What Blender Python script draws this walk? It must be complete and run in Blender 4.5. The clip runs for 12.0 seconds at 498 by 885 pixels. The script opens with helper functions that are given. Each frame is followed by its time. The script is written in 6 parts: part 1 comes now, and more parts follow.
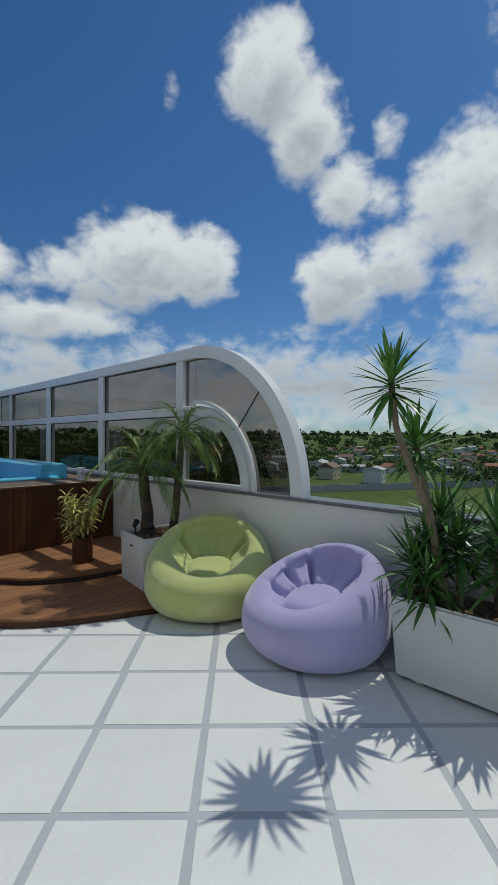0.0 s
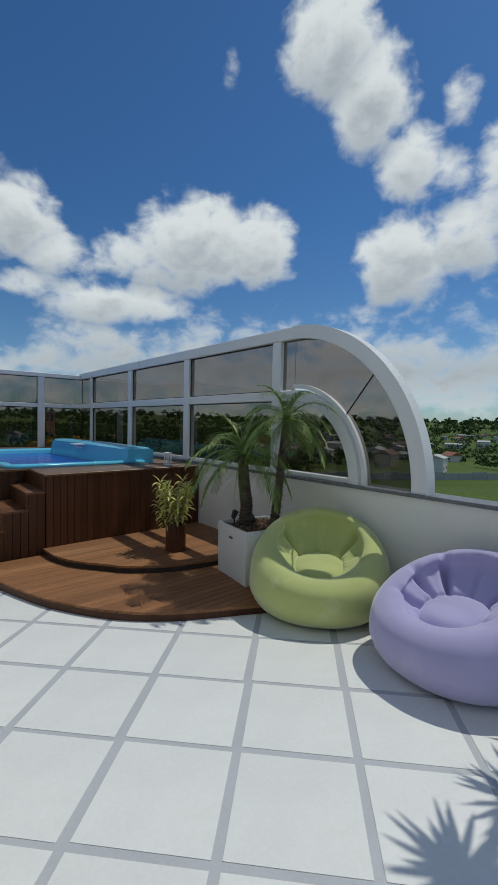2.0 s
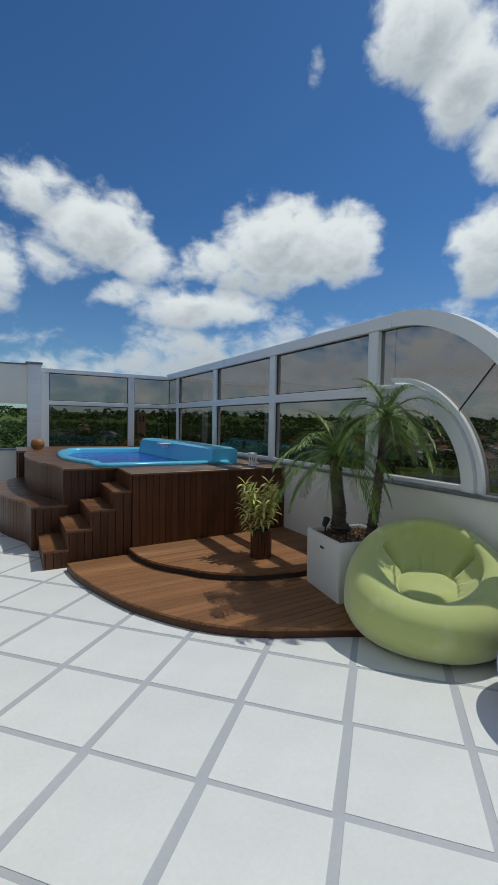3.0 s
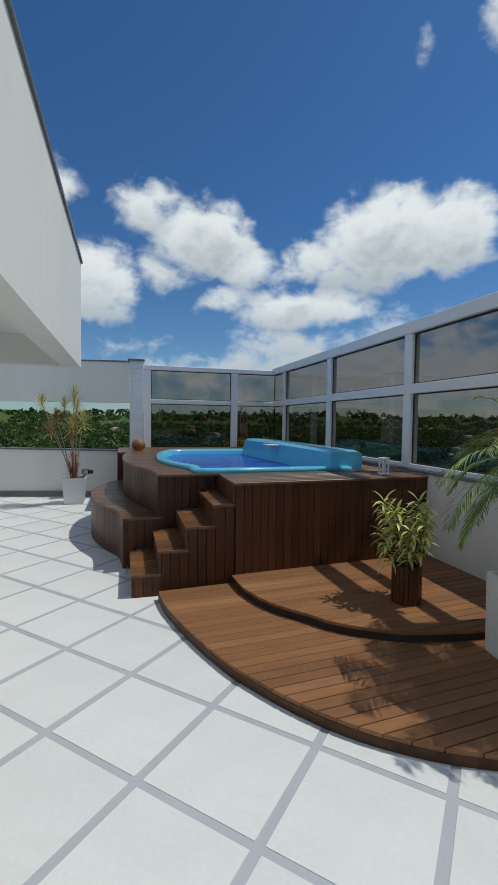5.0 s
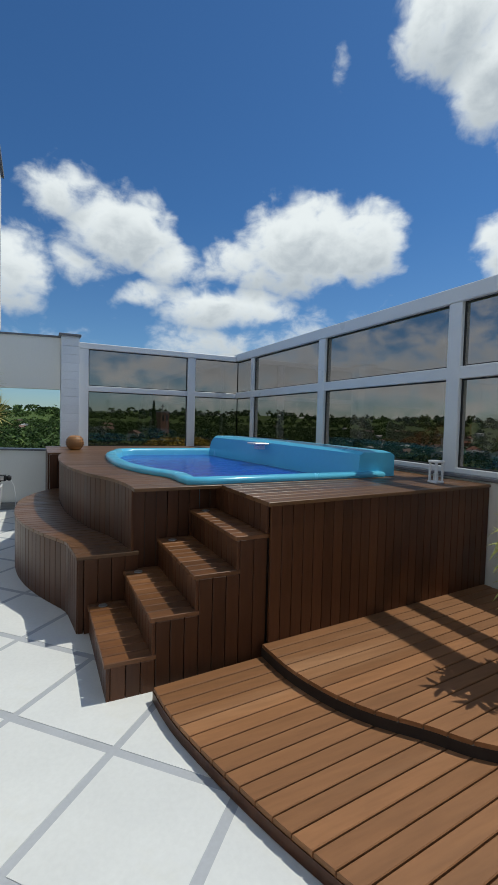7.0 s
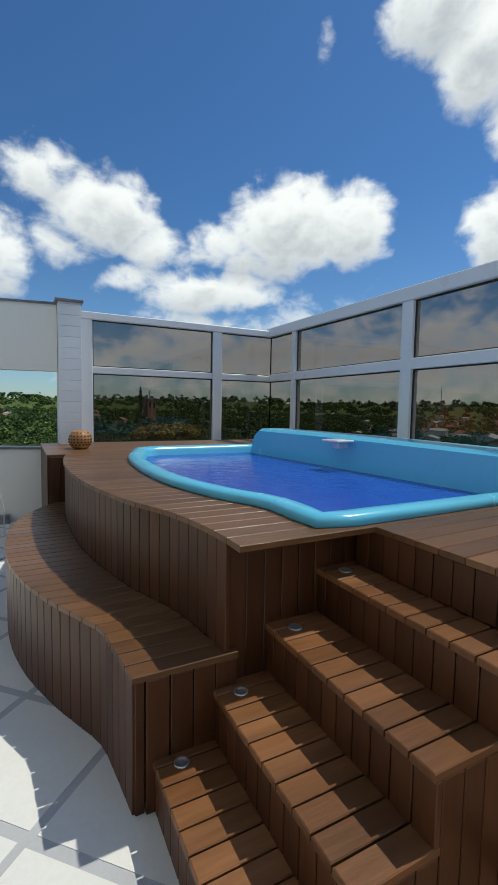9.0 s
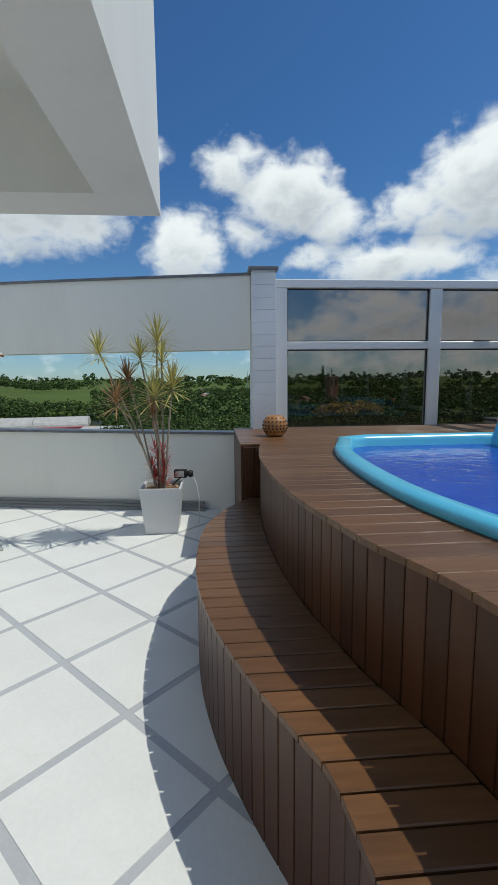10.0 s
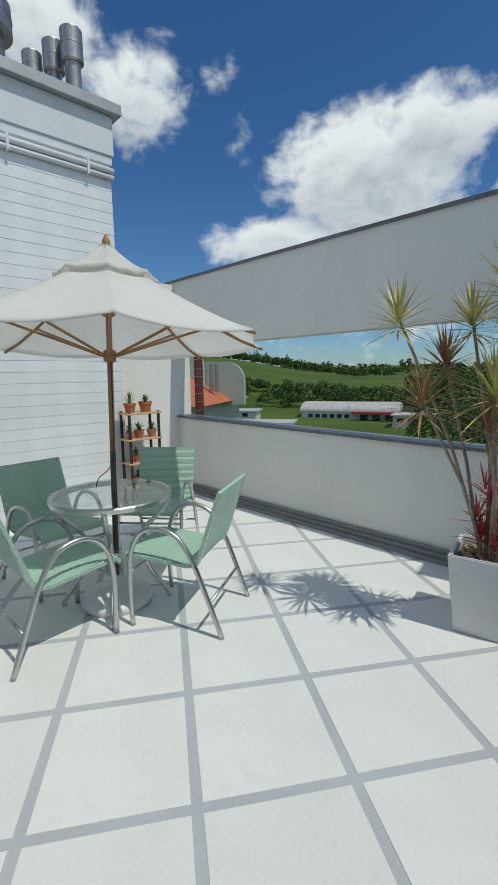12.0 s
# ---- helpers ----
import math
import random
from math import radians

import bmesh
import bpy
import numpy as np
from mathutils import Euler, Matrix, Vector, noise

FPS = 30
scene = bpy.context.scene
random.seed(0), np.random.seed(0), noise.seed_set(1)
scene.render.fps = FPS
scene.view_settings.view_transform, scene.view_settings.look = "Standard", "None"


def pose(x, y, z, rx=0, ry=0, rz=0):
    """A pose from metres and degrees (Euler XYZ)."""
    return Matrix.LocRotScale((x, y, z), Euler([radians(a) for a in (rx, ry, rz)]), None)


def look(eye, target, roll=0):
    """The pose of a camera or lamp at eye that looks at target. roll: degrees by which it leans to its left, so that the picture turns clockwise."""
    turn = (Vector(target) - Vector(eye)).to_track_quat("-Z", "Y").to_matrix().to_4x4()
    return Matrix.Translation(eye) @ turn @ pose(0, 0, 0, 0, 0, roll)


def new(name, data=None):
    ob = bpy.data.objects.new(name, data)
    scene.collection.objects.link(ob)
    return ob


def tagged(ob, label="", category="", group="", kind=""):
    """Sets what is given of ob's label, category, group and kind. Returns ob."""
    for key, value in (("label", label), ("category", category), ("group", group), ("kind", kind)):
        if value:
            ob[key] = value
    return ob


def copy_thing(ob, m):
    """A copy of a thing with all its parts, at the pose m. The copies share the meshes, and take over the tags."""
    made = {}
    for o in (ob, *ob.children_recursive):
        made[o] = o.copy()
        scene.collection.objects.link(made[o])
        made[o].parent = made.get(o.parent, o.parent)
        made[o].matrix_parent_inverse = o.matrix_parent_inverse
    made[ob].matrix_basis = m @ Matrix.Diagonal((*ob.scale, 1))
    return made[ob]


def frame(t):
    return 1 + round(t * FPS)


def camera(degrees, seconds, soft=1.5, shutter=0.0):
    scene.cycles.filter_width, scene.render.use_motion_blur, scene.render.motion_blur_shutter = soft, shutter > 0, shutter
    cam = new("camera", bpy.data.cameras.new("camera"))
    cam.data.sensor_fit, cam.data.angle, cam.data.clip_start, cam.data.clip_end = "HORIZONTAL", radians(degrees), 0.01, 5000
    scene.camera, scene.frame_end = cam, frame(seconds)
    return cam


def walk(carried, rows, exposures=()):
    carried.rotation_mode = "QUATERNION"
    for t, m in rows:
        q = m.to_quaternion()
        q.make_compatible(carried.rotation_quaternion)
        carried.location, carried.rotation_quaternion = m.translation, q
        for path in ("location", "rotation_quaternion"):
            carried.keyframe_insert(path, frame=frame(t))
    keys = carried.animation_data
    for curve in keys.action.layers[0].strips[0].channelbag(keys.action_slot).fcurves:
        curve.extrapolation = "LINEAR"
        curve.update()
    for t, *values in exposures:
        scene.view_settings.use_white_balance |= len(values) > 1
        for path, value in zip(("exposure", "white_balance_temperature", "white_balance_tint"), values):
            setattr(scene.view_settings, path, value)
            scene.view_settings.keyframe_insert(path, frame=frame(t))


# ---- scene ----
# seconds, stops, kelvin, tint
EXPOSURES = [(0.0, -0.66, 6350, 3), (1.5, -0.68, 6350, 3), (2.5, -0.56, 6350, 3), (3.5, -0.50, 6350, 3), (6.5, -0.42, 6350, 3), (8.8, -0.15, 6650, 3), (9.5, -0.21, 6550, 3), (10.5, -0.36, 6350, 3), (12.0, -0.44, 6350, 3)]
SKY_STRENGTH = 0.108
SKY_TINT = (0.47, 0.77, 1.08, 1)
SKY_LOW_TINT = (0.70, 0.87, 1.04, 1)
CLOUD_LIT, CLOUD_GREY = (10.3, 10.45, 10.7, 1), (5.3, 5.7, 6.3, 1)
cam = camera(58.4, 12.0, soft=0.6)

# t, eye, target, roll
PATH = [
    (0.0, (-1.12, -2.24, 1.545), (0.311, -0.842, 1.533), 0.2),
    (0.5, (-1.485, -1.950, 1.577), (0.035, -0.655, 1.505), 2.0),
    (1.0, (-1.417, -1.866, 1.571), (0.114, -0.582, 1.494), 1.1),
    (1.5, (-1.346, -1.750, 1.552), (0.100, -0.370, 1.477), 1.2),
    (2.0, (-1.260, -1.636, 1.568), (-0.008, -0.079, 1.483), 1.2),
    (2.5, (-1.179, -1.508, 1.549), (-0.089, 0.168, 1.464), 1.1),
    (3.0, (-1.120, -1.303, 1.540), (-0.172, 0.456, 1.452), 1.2),
    (3.5, (-1.037, -1.095, 1.527), (-0.197, 0.717, 1.437), 0.8),
    (5.5, (-0.854, 0.142, 1.491), (-0.356, 2.076, 1.394), 0.9),
    (6.0, (-0.935, 0.508, 1.480), (-0.425, 2.439, 1.376), 0.9),
    (6.5, (-1.051, 0.895, 1.445), (-0.392, 2.780, 1.341), 1.0),
    (7.0, (-1.137, 1.357, 1.409), (-0.274, 3.159, 1.317), 1.5),
    (9.0, (-1.218, 2.921, 1.427), (-0.305, 4.694, 1.273), 1.0),
    (9.5, (-1.162, 3.378, 1.442), (-0.695, 5.309, 1.209), -0.5),
    (10.0, (-1.198, 3.831, 1.436), (-1.053, 5.810, 1.182), -0.6),
    (10.5, (-1.230, 4.311, 1.425), (-1.406, 6.284, 1.148), -0.7),
    (11.0, (-1.282, 4.731, 1.437), (-1.771, 6.649, 1.152), -0.8),
    (11.5, (-1.409, 5.122, 1.431), (-2.114, 6.971, 1.144), -0.7),
    (12.0, (-1.517, 5.501, 1.464), (-2.637, 7.130, 1.165), -0.9),
]
walk(cam, [(t, look(eye, target, roll)) for t, eye, target, roll in PATH], EXPOSURES)

# ---- sky and sun ----
# shadows run 0.54 m towards -x for each metre of height
SUN_WAY = Vector((0.54, -0.04, 1.0)).normalized()
sun_lamp = bpy.data.lights.new("sun", "SUN")
sun_lamp.energy, sun_lamp.angle, sun_lamp.color = 3.25, radians(0.6), (1.0, 0.94, 0.84)
sun = new("sun", sun_lamp)
sun.matrix_world = look((20, -4, 32), Vector((20, -4, 32)) - SUN_WAY)

# clouds: azimuth from +y to +x, elevation, half width, half height (degrees), strength
CLOUDS = [
    (31.8, 21.0, 9.5, 5.2, 1.0), (38.5, 21.2, 5.5, 4.6, 0.95), (25, 19.4, 6, 3.4, 0.8), (22, 14.0, 9.0, 2.8, 0.85), (13, 15.2, 4.5, 2.2, 0.6),
    (9.0, 21.6, 6.8, 4.3, 0.95), (3.0, 24.4, 4.5, 3.4, 0.75), (15, 18.6, 5.0, 2.6, 0.7), (-3, 16.0, 5.0, 4.5, 0.9), (5, 18.0, 5.0, 3.0, 0.6), (15, 18.0, 4.0, 2.5, 0.6),
    (48, 39.5, 6.0, 4.5, 0.95), (53, 34.5, 5.0, 5.0, 0.95), (57.5, 28.5, 4.0, 4.0, 0.85), (63, 33.5, 2.5, 3.0, 0.5), (57, 19.5, 5.5, 5.0, 0.95),
    (64, 21.0, 5.0, 4.0, 0.9), (72, 26.5, 7.0, 6.5, 0.95), (77, 18.5, 8.0, 6.0, 0.95), (88, 32.0, 13.0, 14.0, 1.0), (104, 22, 14, 9, 0.9), (35.5, 37.5, 1.3, 2.2, 0.38), (67, 24, 4, 4, 0.7), (62, 27, 3, 3, 0.6), (80, 42, 7, 6, 0.75),
    (-20.5, 22.0, 11.0, 6.3, 1.0), (-13, 25.0, 7.0, 4.2, 0.9), (-30, 15.5, 9.0, 3.2, 0.9), (-20, 18.0, 9.0, 4.0, 0.85), (-47, 29.0, 6.0, 5.0, 0.8), (-57, 33.0, 7.0, 5.0, 0.85),
    (-37, 31.0, 2.5, 2.0, 0.45), (-34, 26.0, 2.5, 3.0, 0.4), (-140, 30, 18, 9, 0.8), (150, 35, 20, 9, 0.8), (-95, 26, 14, 7, 0.8),
    # unseen clouds overhead and behind, added to make the fill light whiter
    (-115, 54, 34, 11, 1.0), (178, 56, 30, 11, 1.0), (-60, 60, 22, 8, 0.85), (-170, 25, 16, 8, 0.9), (125, 24, 13, 8, 0.9),
]


def build_world():
    world = bpy.data.worlds.new("sky")
    scene.world = world
    world.use_nodes = True
    nt = world.node_tree
    nt.nodes.clear()

    def node(kind, **values):
        n = nt.nodes.new(kind)
        for k, v in values.items():
            n.inputs[k].default_value = v
        return n

    def math_node(op, a, b=None, c=None, clamp=False):
        n = nt.nodes.new("ShaderNodeMath")
        n.operation, n.use_clamp = op, clamp
        for i, v in enumerate((a, b, c)):
            if v is None:
                continue
            if hasattr(v, "links"):
                nt.links.new(v, n.inputs[i])
            else:
                n.inputs[i].default_value = v
        return n.outputs[0]

    def link(a, b):
        nt.links.new(a, b)

    coord = nt.nodes.new("ShaderNodeTexCoord")
    sep = nt.nodes.new("ShaderNodeSeparateXYZ")
    link(coord.outputs["Generated"], sep.inputs[0])
    x, y, z = sep.outputs
    az = math_node("MULTIPLY", math_node("ARCTAN2", x, y), 180 / math.pi)
    el = math_node("MULTIPLY", math_node("ARCSINE", math_node("MINIMUM", math_node("MAXIMUM", z, -1.0), 1.0)), 180 / math.pi)
    pos = nt.nodes.new("ShaderNodeCombineXYZ")
    link(math_node("MULTIPLY", az, 0.1), pos.inputs[0])
    link(math_node("MULTIPLY", el, 0.14), pos.inputs[1])

    def fbm(scale, detail, rough, shift=0.0):
        n = node("ShaderNodeTexNoise", Scale=scale, Detail=detail, Roughness=rough, Distortion=0.25)
        m = nt.nodes.new("ShaderNodeMapping")
        m.inputs["Location"].default_value = (shift, shift * 0.7, 0)
        link(pos.outputs[0], m.inputs[0])
        link(m.outputs[0], n.inputs["Vector"])
        return n.outputs["Fac"]

    total = None
    shade = None
    for a, e, w, h, s in CLOUDS:
        da = math_node("DIVIDE", math_node("SUBTRACT", az, a), w)
        de = math_node("DIVIDE", math_node("SUBTRACT", el, e), h)
        q = math_node("ADD", math_node("MULTIPLY", da, da), math_node("MULTIPLY", de, de))
        blob = math_node("MULTIPLY", math_node("SUBTRACT", 1.0, math_node("MULTIPLY", q, 0.55)), s)
        total = blob if total is None else math_node("MAXIMUM", total, blob)
        low = math_node("MULTIPLY", math_node("SUBTRACT", blob, math_node("MULTIPLY", de, 0.55)), 1.0)
        shade = low if shade is None else math_node("MAXIMUM", shade, low)
    # low bank of haze cloud near the horizon
    bank = math_node("SUBTRACT", 0.73, math_node("MULTIPLY", math_node("ABSOLUTE", math_node("SUBTRACT", el, 6.5)), 0.062))
    bank = math_node("SUBTRACT", bank, math_node("MULTIPLY", math_node("SUBTRACT", 1.0, math_node("DIVIDE", az, 20.0, clamp=True)), 0.3))
    total = math_node("MAXIMUM", total, bank)
    shade = math_node("MAXIMUM", shade, math_node("MULTIPLY", bank, 1.6))
    total = math_node("MAXIMUM", total, -0.6)
    big, fine = fbm(1.1, 3.0, 0.55), fbm(3.2, 8.0, 0.56, 5.0)
    grain = math_node("ADD", math_node("MULTIPLY", math_node("SUBTRACT", big, 0.5), 1.25), math_node("MULTIPLY", math_node("SUBTRACT", fine, 0.5), 1.4))
    body = math_node("ADD", math_node("MULTIPLY", total, 1.2), math_node("MULTIPLY", grain, 0.86))
    cover = nt.nodes.new("ShaderNodeMapRange")
    cover.interpolation_type = "SMOOTHSTEP"
    cover.inputs["From Min"].default_value, cover.inputs["From Max"].default_value = 0.31, 0.95
    link(body, cover.inputs["Value"])
    grey = nt.nodes.new("ShaderNodeMapRange")
    grey.interpolation_type = "SMOOTHSTEP"
    grey.inputs["From Min"].default_value, grey.inputs["From Max"].default_value = 0.52, 1.4
    link(math_node("ADD", shade, math_node("MULTIPLY", grain, 0.6)), grey.inputs["Value"])

    sky = nt.nodes.new("ShaderNodeTexSky")
    sky.sky_type, sky.sun_disc = "NISHITA", False
    sky.sun_elevation, sky.sun_rotation = math.asin(SUN_WAY.z), math.atan2(SUN_WAY.x, SUN_WAY.y)
    sky.altitude, sky.air_density, sky.dust_density, sky.ozone_density = 300, 1.0, 0.4, 3.0
    tint = nt.nodes.new("ShaderNodeMix")
    tint.data_type, tint.blend_type = "RGBA", "MULTIPLY"
    tint.inputs["Factor"].default_value = 1.0
    link(sky.outputs[0], tint.inputs["A"])
    haze = nt.nodes.new("ShaderNodeMix")
    haze.data_type = "RGBA"
    haze.inputs["A"].default_value, haze.inputs["B"].default_value = SKY_LOW_TINT, SKY_TINT
    link(math_node("DIVIDE", el, 24.0, clamp=True), haze.inputs["Factor"])
    link(haze.outputs["Result"], tint.inputs["B"])
    cloud = nt.nodes.new("ShaderNodeMix")
    cloud.data_type = "RGBA"
    cloud.inputs["A"].default_value, cloud.inputs["B"].default_value = CLOUD_LIT, CLOUD_GREY
    link(grey.outputs[0], cloud.inputs["Factor"])
    mixed = nt.nodes.new("ShaderNodeMix")
    mixed.data_type = "RGBA"
    link(math_node("MULTIPLY", cover.outputs[0], 0.97), mixed.inputs["Factor"])
    link(tint.outputs["Result"], mixed.inputs["A"])
    link(cloud.outputs["Result"], mixed.inputs["B"])
    back = node("ShaderNodeBackground", Strength=SKY_STRENGTH)
    link(mixed.outputs["Result"], back.inputs["Color"])
    out = nt.nodes.new("ShaderNodeOutputWorld")
    link(back.outputs[0], out.inputs["Surface"])


build_world()

# ---- helpers for meshes: the plan below is drawn in units of S metres ----
S = 1.08


def thing(name, at=(0, 0, 0), label="", category="", group="", kind="", turn=0.0):
    ob = new(name)
    ob.empty_display_size = 0.1
    ob.matrix_world = pose(at[0] * S, at[1] * S, at[2] * S, 0, 0, turn)
    return tagged(ob, label, category, group, kind)


def mesh_of(name, bm, material, smooth=False):
    bmesh.ops.scale(bm, vec=(S, S, S), verts=bm.verts)
    bmesh.ops.recalc_face_normals(bm, faces=bm.faces)
    me = bpy.data.meshes.new(name)
    bm.to_mesh(me)
    bm.free()
    me.materials.append(material)
    if smooth:
        me.shade_smooth()
    return me


def part(name, bm, material, parent=None, label="", smooth=False):
    ob = new(name, mesh_of(name, bm, material, smooth))
    ob.parent = parent
    if label:
        ob["label"] = label
    return ob


def setting(name, bm, material, label, category, smooth=False):
    return tagged(part(name, bm, material, None, "", smooth), label, category, "", "structure")


def place(name, me, parent, m):
    """A piece of its own on a shared mesh."""
    ob = new(name, me)
    ob.parent = parent
    ob.matrix_basis = m
    return ob


def box(bm, x0, x1, y0, y1, z0, z1, bevel=0.0, seg=1):
    vs = [bm.verts.new((x, y, z)) for x in (x0, x1) for y in (y0, y1) for z in (z0, z1)]
    fs = [bm.faces.new([vs[i] for i in f]) for f in ((0, 1, 3, 2), (4, 6, 7, 5), (0, 4, 5, 1), (2, 3, 7, 6), (0, 2, 6, 4), (1, 5, 7, 3))]
    if bevel:
        bmesh.ops.bevel(bm, geom=list({e for f in fs for e in f.edges}), offset=bevel, segments=seg, affect="EDGES", profile=0.5)
    return bm


def boxed(*a, **k):
    return box(bmesh.new(), *a, **k)


def prism(bm, poly, z0, z1):
    """An upright prism over a plan; z0 and z1 are numbers or functions of x, y."""
    low = [bm.verts.new((x, y, z0)) for x, y in poly]
    top = [bm.verts.new((x, y, z1)) for x, y in poly]
    n = len(poly)
    bm.faces.new(low[::-1])
    bm.faces.new(top)
    for i in range(n):
        bm.faces.new((low[i], low[(i + 1) % n], top[(i + 1) % n], top[i]))
    return bm


def ring_tube(bm, pts, radii, n=8, cap=True, squash=1.0):
    """A tube along points, with a radius for each."""
    pts = [Vector(p) for p in pts]
    if not hasattr(radii, "__len__"):
        radii = [radii] * len(pts)
    rings, ref = [], None
    for i, p in enumerate(pts):
        d = (pts[min(i + 1, len(pts) - 1)] - pts[max(i - 1, 0)]).normalized()
        if ref is None:
            ref = d.orthogonal().normalized()
        ref = (ref - d * ref.dot(d)).normalized()
        side = d.cross(ref)
        rings.append([bm.verts.new(p + (ref * math.cos(a) + side * math.sin(a) * squash) * radii[i]) for a in (2 * math.pi * k / n for k in range(n))])
    for a, b in zip(rings, rings[1:]):
        for k in range(n):
            bm.faces.new((a[k], a[(k + 1) % n], b[(k + 1) % n], b[k]))
    if cap:
        bm.faces.new(rings[0][::-1])
        bm.faces.new(rings[-1])
    return bm


def lathe(bm, profile, n=24, cx=0.0, cy=0.0):
    rings = [[bm.verts.new((cx + r * math.cos(2 * math.pi * k / n), cy + r * math.sin(2 * math.pi * k / n), z)) for k in range(n)] for r, z in profile]
    for a, b in zip(rings, rings[1:]):
        for k in range(n):
            bm.faces.new((a[k], a[(k + 1) % n], b[(k + 1) % n], b[k]))
    bm.faces.new(rings[0][::-1])
    bm.faces.new(rings[-1])
    return bm


def curve_of(points):
    """A smooth function through (t, value) points (Catmull-Rom)."""
    ts = [p[0] for p in points]
    vs = [p[1] for p in points]

    def f(t):
        if t <= ts[0]:
            return vs[0]
        if t >= ts[-1]:
            return vs[-1]
        i = max(k for k in range(len(ts) - 1) if ts[k] <= t)
        u = (t - ts[i]) / (ts[i + 1] - ts[i])
        m0 = (vs[i + 1] - vs[max(i - 1, 0)]) / (ts[i + 1] - ts[max(i - 1, 0)]) * (ts[i + 1] - ts[i])
        m1 = (vs[min(i + 2, len(ts) - 1)] - vs[i]) / (ts[min(i + 2, len(ts) - 1)] - ts[i]) * (ts[i + 1] - ts[i])
        return (2 * u**3 - 3 * u**2 + 1) * vs[i] + (u**3 - 2 * u**2 + u) * m0 + (3 * u**2 - 2 * u**3) * vs[i + 1] + (u**3 - u**2) * m1

    return f


# ---- materials ----
def material(name, color, rough=0.6, metal=0.0, vary=0.12, scale=3.0, fine=60.0, bump=0.15, spec=0.5, stretch=(1, 1, 1), random_tone=0.0, second=None, second_at=0.55, second_scale=1.2, coat=0.0, island=False):
    """A painted or natural surface: broad stains, fine grain and relief, in metres."""
    m = bpy.data.materials.new(name)
    m.use_nodes = True
    nt = m.node_tree
    b = nt.nodes["Principled BSDF"]
    b.inputs["Roughness"].default_value, b.inputs["Metallic"].default_value = rough, metal
    b.inputs["Specular IOR Level"].default_value = spec
    b.inputs["Coat Weight"].default_value = coat
    geo = nt.nodes.new("ShaderNodeTexCoord")
    mp = nt.nodes.new("ShaderNodeMapping")
    mp.inputs["Scale"].default_value = stretch
    nt.links.new(geo.outputs["Object"], mp.inputs["Vector"])

    def noise_tex(s, d, r=0.55):
        n = nt.nodes.new("ShaderNodeTexNoise")
        n.inputs["Scale"].default_value, n.inputs["Detail"].default_value, n.inputs["Roughness"].default_value = s, d, r
        nt.links.new(mp.outputs[0], n.inputs["Vector"])
        return n.outputs["Fac"]

    def ranged(src, lo, hi, a, c):
        r = nt.nodes.new("ShaderNodeMapRange")
        for k, v in (("From Min", lo), ("From Max", hi), ("To Min", a), ("To Max", c)):
            r.inputs[k].default_value = v
        nt.links.new(src, r.inputs["Value"])
        return r.outputs[0]

    def multiply(a, c):
        n = nt.nodes.new("ShaderNodeMath")
        n.operation = "MULTIPLY"
        nt.links.new(a, n.inputs[0])
        nt.links.new(c, n.inputs[1])
        return n.outputs[0]

    broad = ranged(noise_tex(scale, 4), 0.3, 0.7, 1 - vary, 1 + vary)
    grain = ranged(noise_tex(fine, 3), 0.3, 0.7, 1 - vary * 0.6, 1 + vary * 0.6)
    tone = multiply(broad, grain)
    if random_tone:
        if island:
            info = nt.nodes.new("ShaderNodeNewGeometry").outputs["Random Per Island"]
        else:
            info = nt.nodes.new("ShaderNodeObjectInfo").outputs["Random"]
        tone = multiply(tone, ranged(info, 0, 1, 1 - random_tone, 1 + random_tone))
    base = nt.nodes.new("ShaderNodeMix")
    base.data_type = "RGBA"
    base.inputs["A"].default_value = (*color, 1)
    base.inputs["B"].default_value = (*(second or color), 1)
    nt.links.new(ranged(noise_tex(second_scale, 5, 0.65), second_at, second_at + 0.12, 0, 1), base.inputs["Factor"])
    mul = nt.nodes.new("ShaderNodeMix")
    mul.data_type, mul.blend_type = "RGBA", "MULTIPLY"
    mul.inputs["Factor"].default_value = 1
    nt.links.new(base.outputs["Result"], mul.inputs["A"])
    nt.links.new(tone, mul.inputs["B"])
    nt.links.new(mul.outputs["Result"], b.inputs["Base Color"])
    nt.links.new(ranged(noise_tex(scale * 3, 4), 0.3, 0.7, max(rough - 0.08, 0.02), min(rough + 0.08, 1)), b.inputs["Roughness"])
    if bump:
        bp = nt.nodes.new("ShaderNodeBump")
        bp.inputs["Strength"].default_value, bp.inputs["Distance"].default_value = bump, 0.01
        nt.links.new(grain, bp.inputs["Height"])
        nt.links.new(bp.outputs[0], b.inputs["Normal"])
    return m


def leaf_material(name, color, tip, vary=0.25, island=True, shine=0.45):
    m = material(name, color, shine, vary=0.2, scale=6, fine=40, bump=0.05, random_tone=vary, second=tip, second_at=0.52, second_scale=9, island=island)
    b = m.node_tree.nodes["Principled BSDF"]
    b.inputs["Subsurface Weight"].default_value = 0.0
    b.inputs["Transmission Weight"].default_value = 0.0
    return m


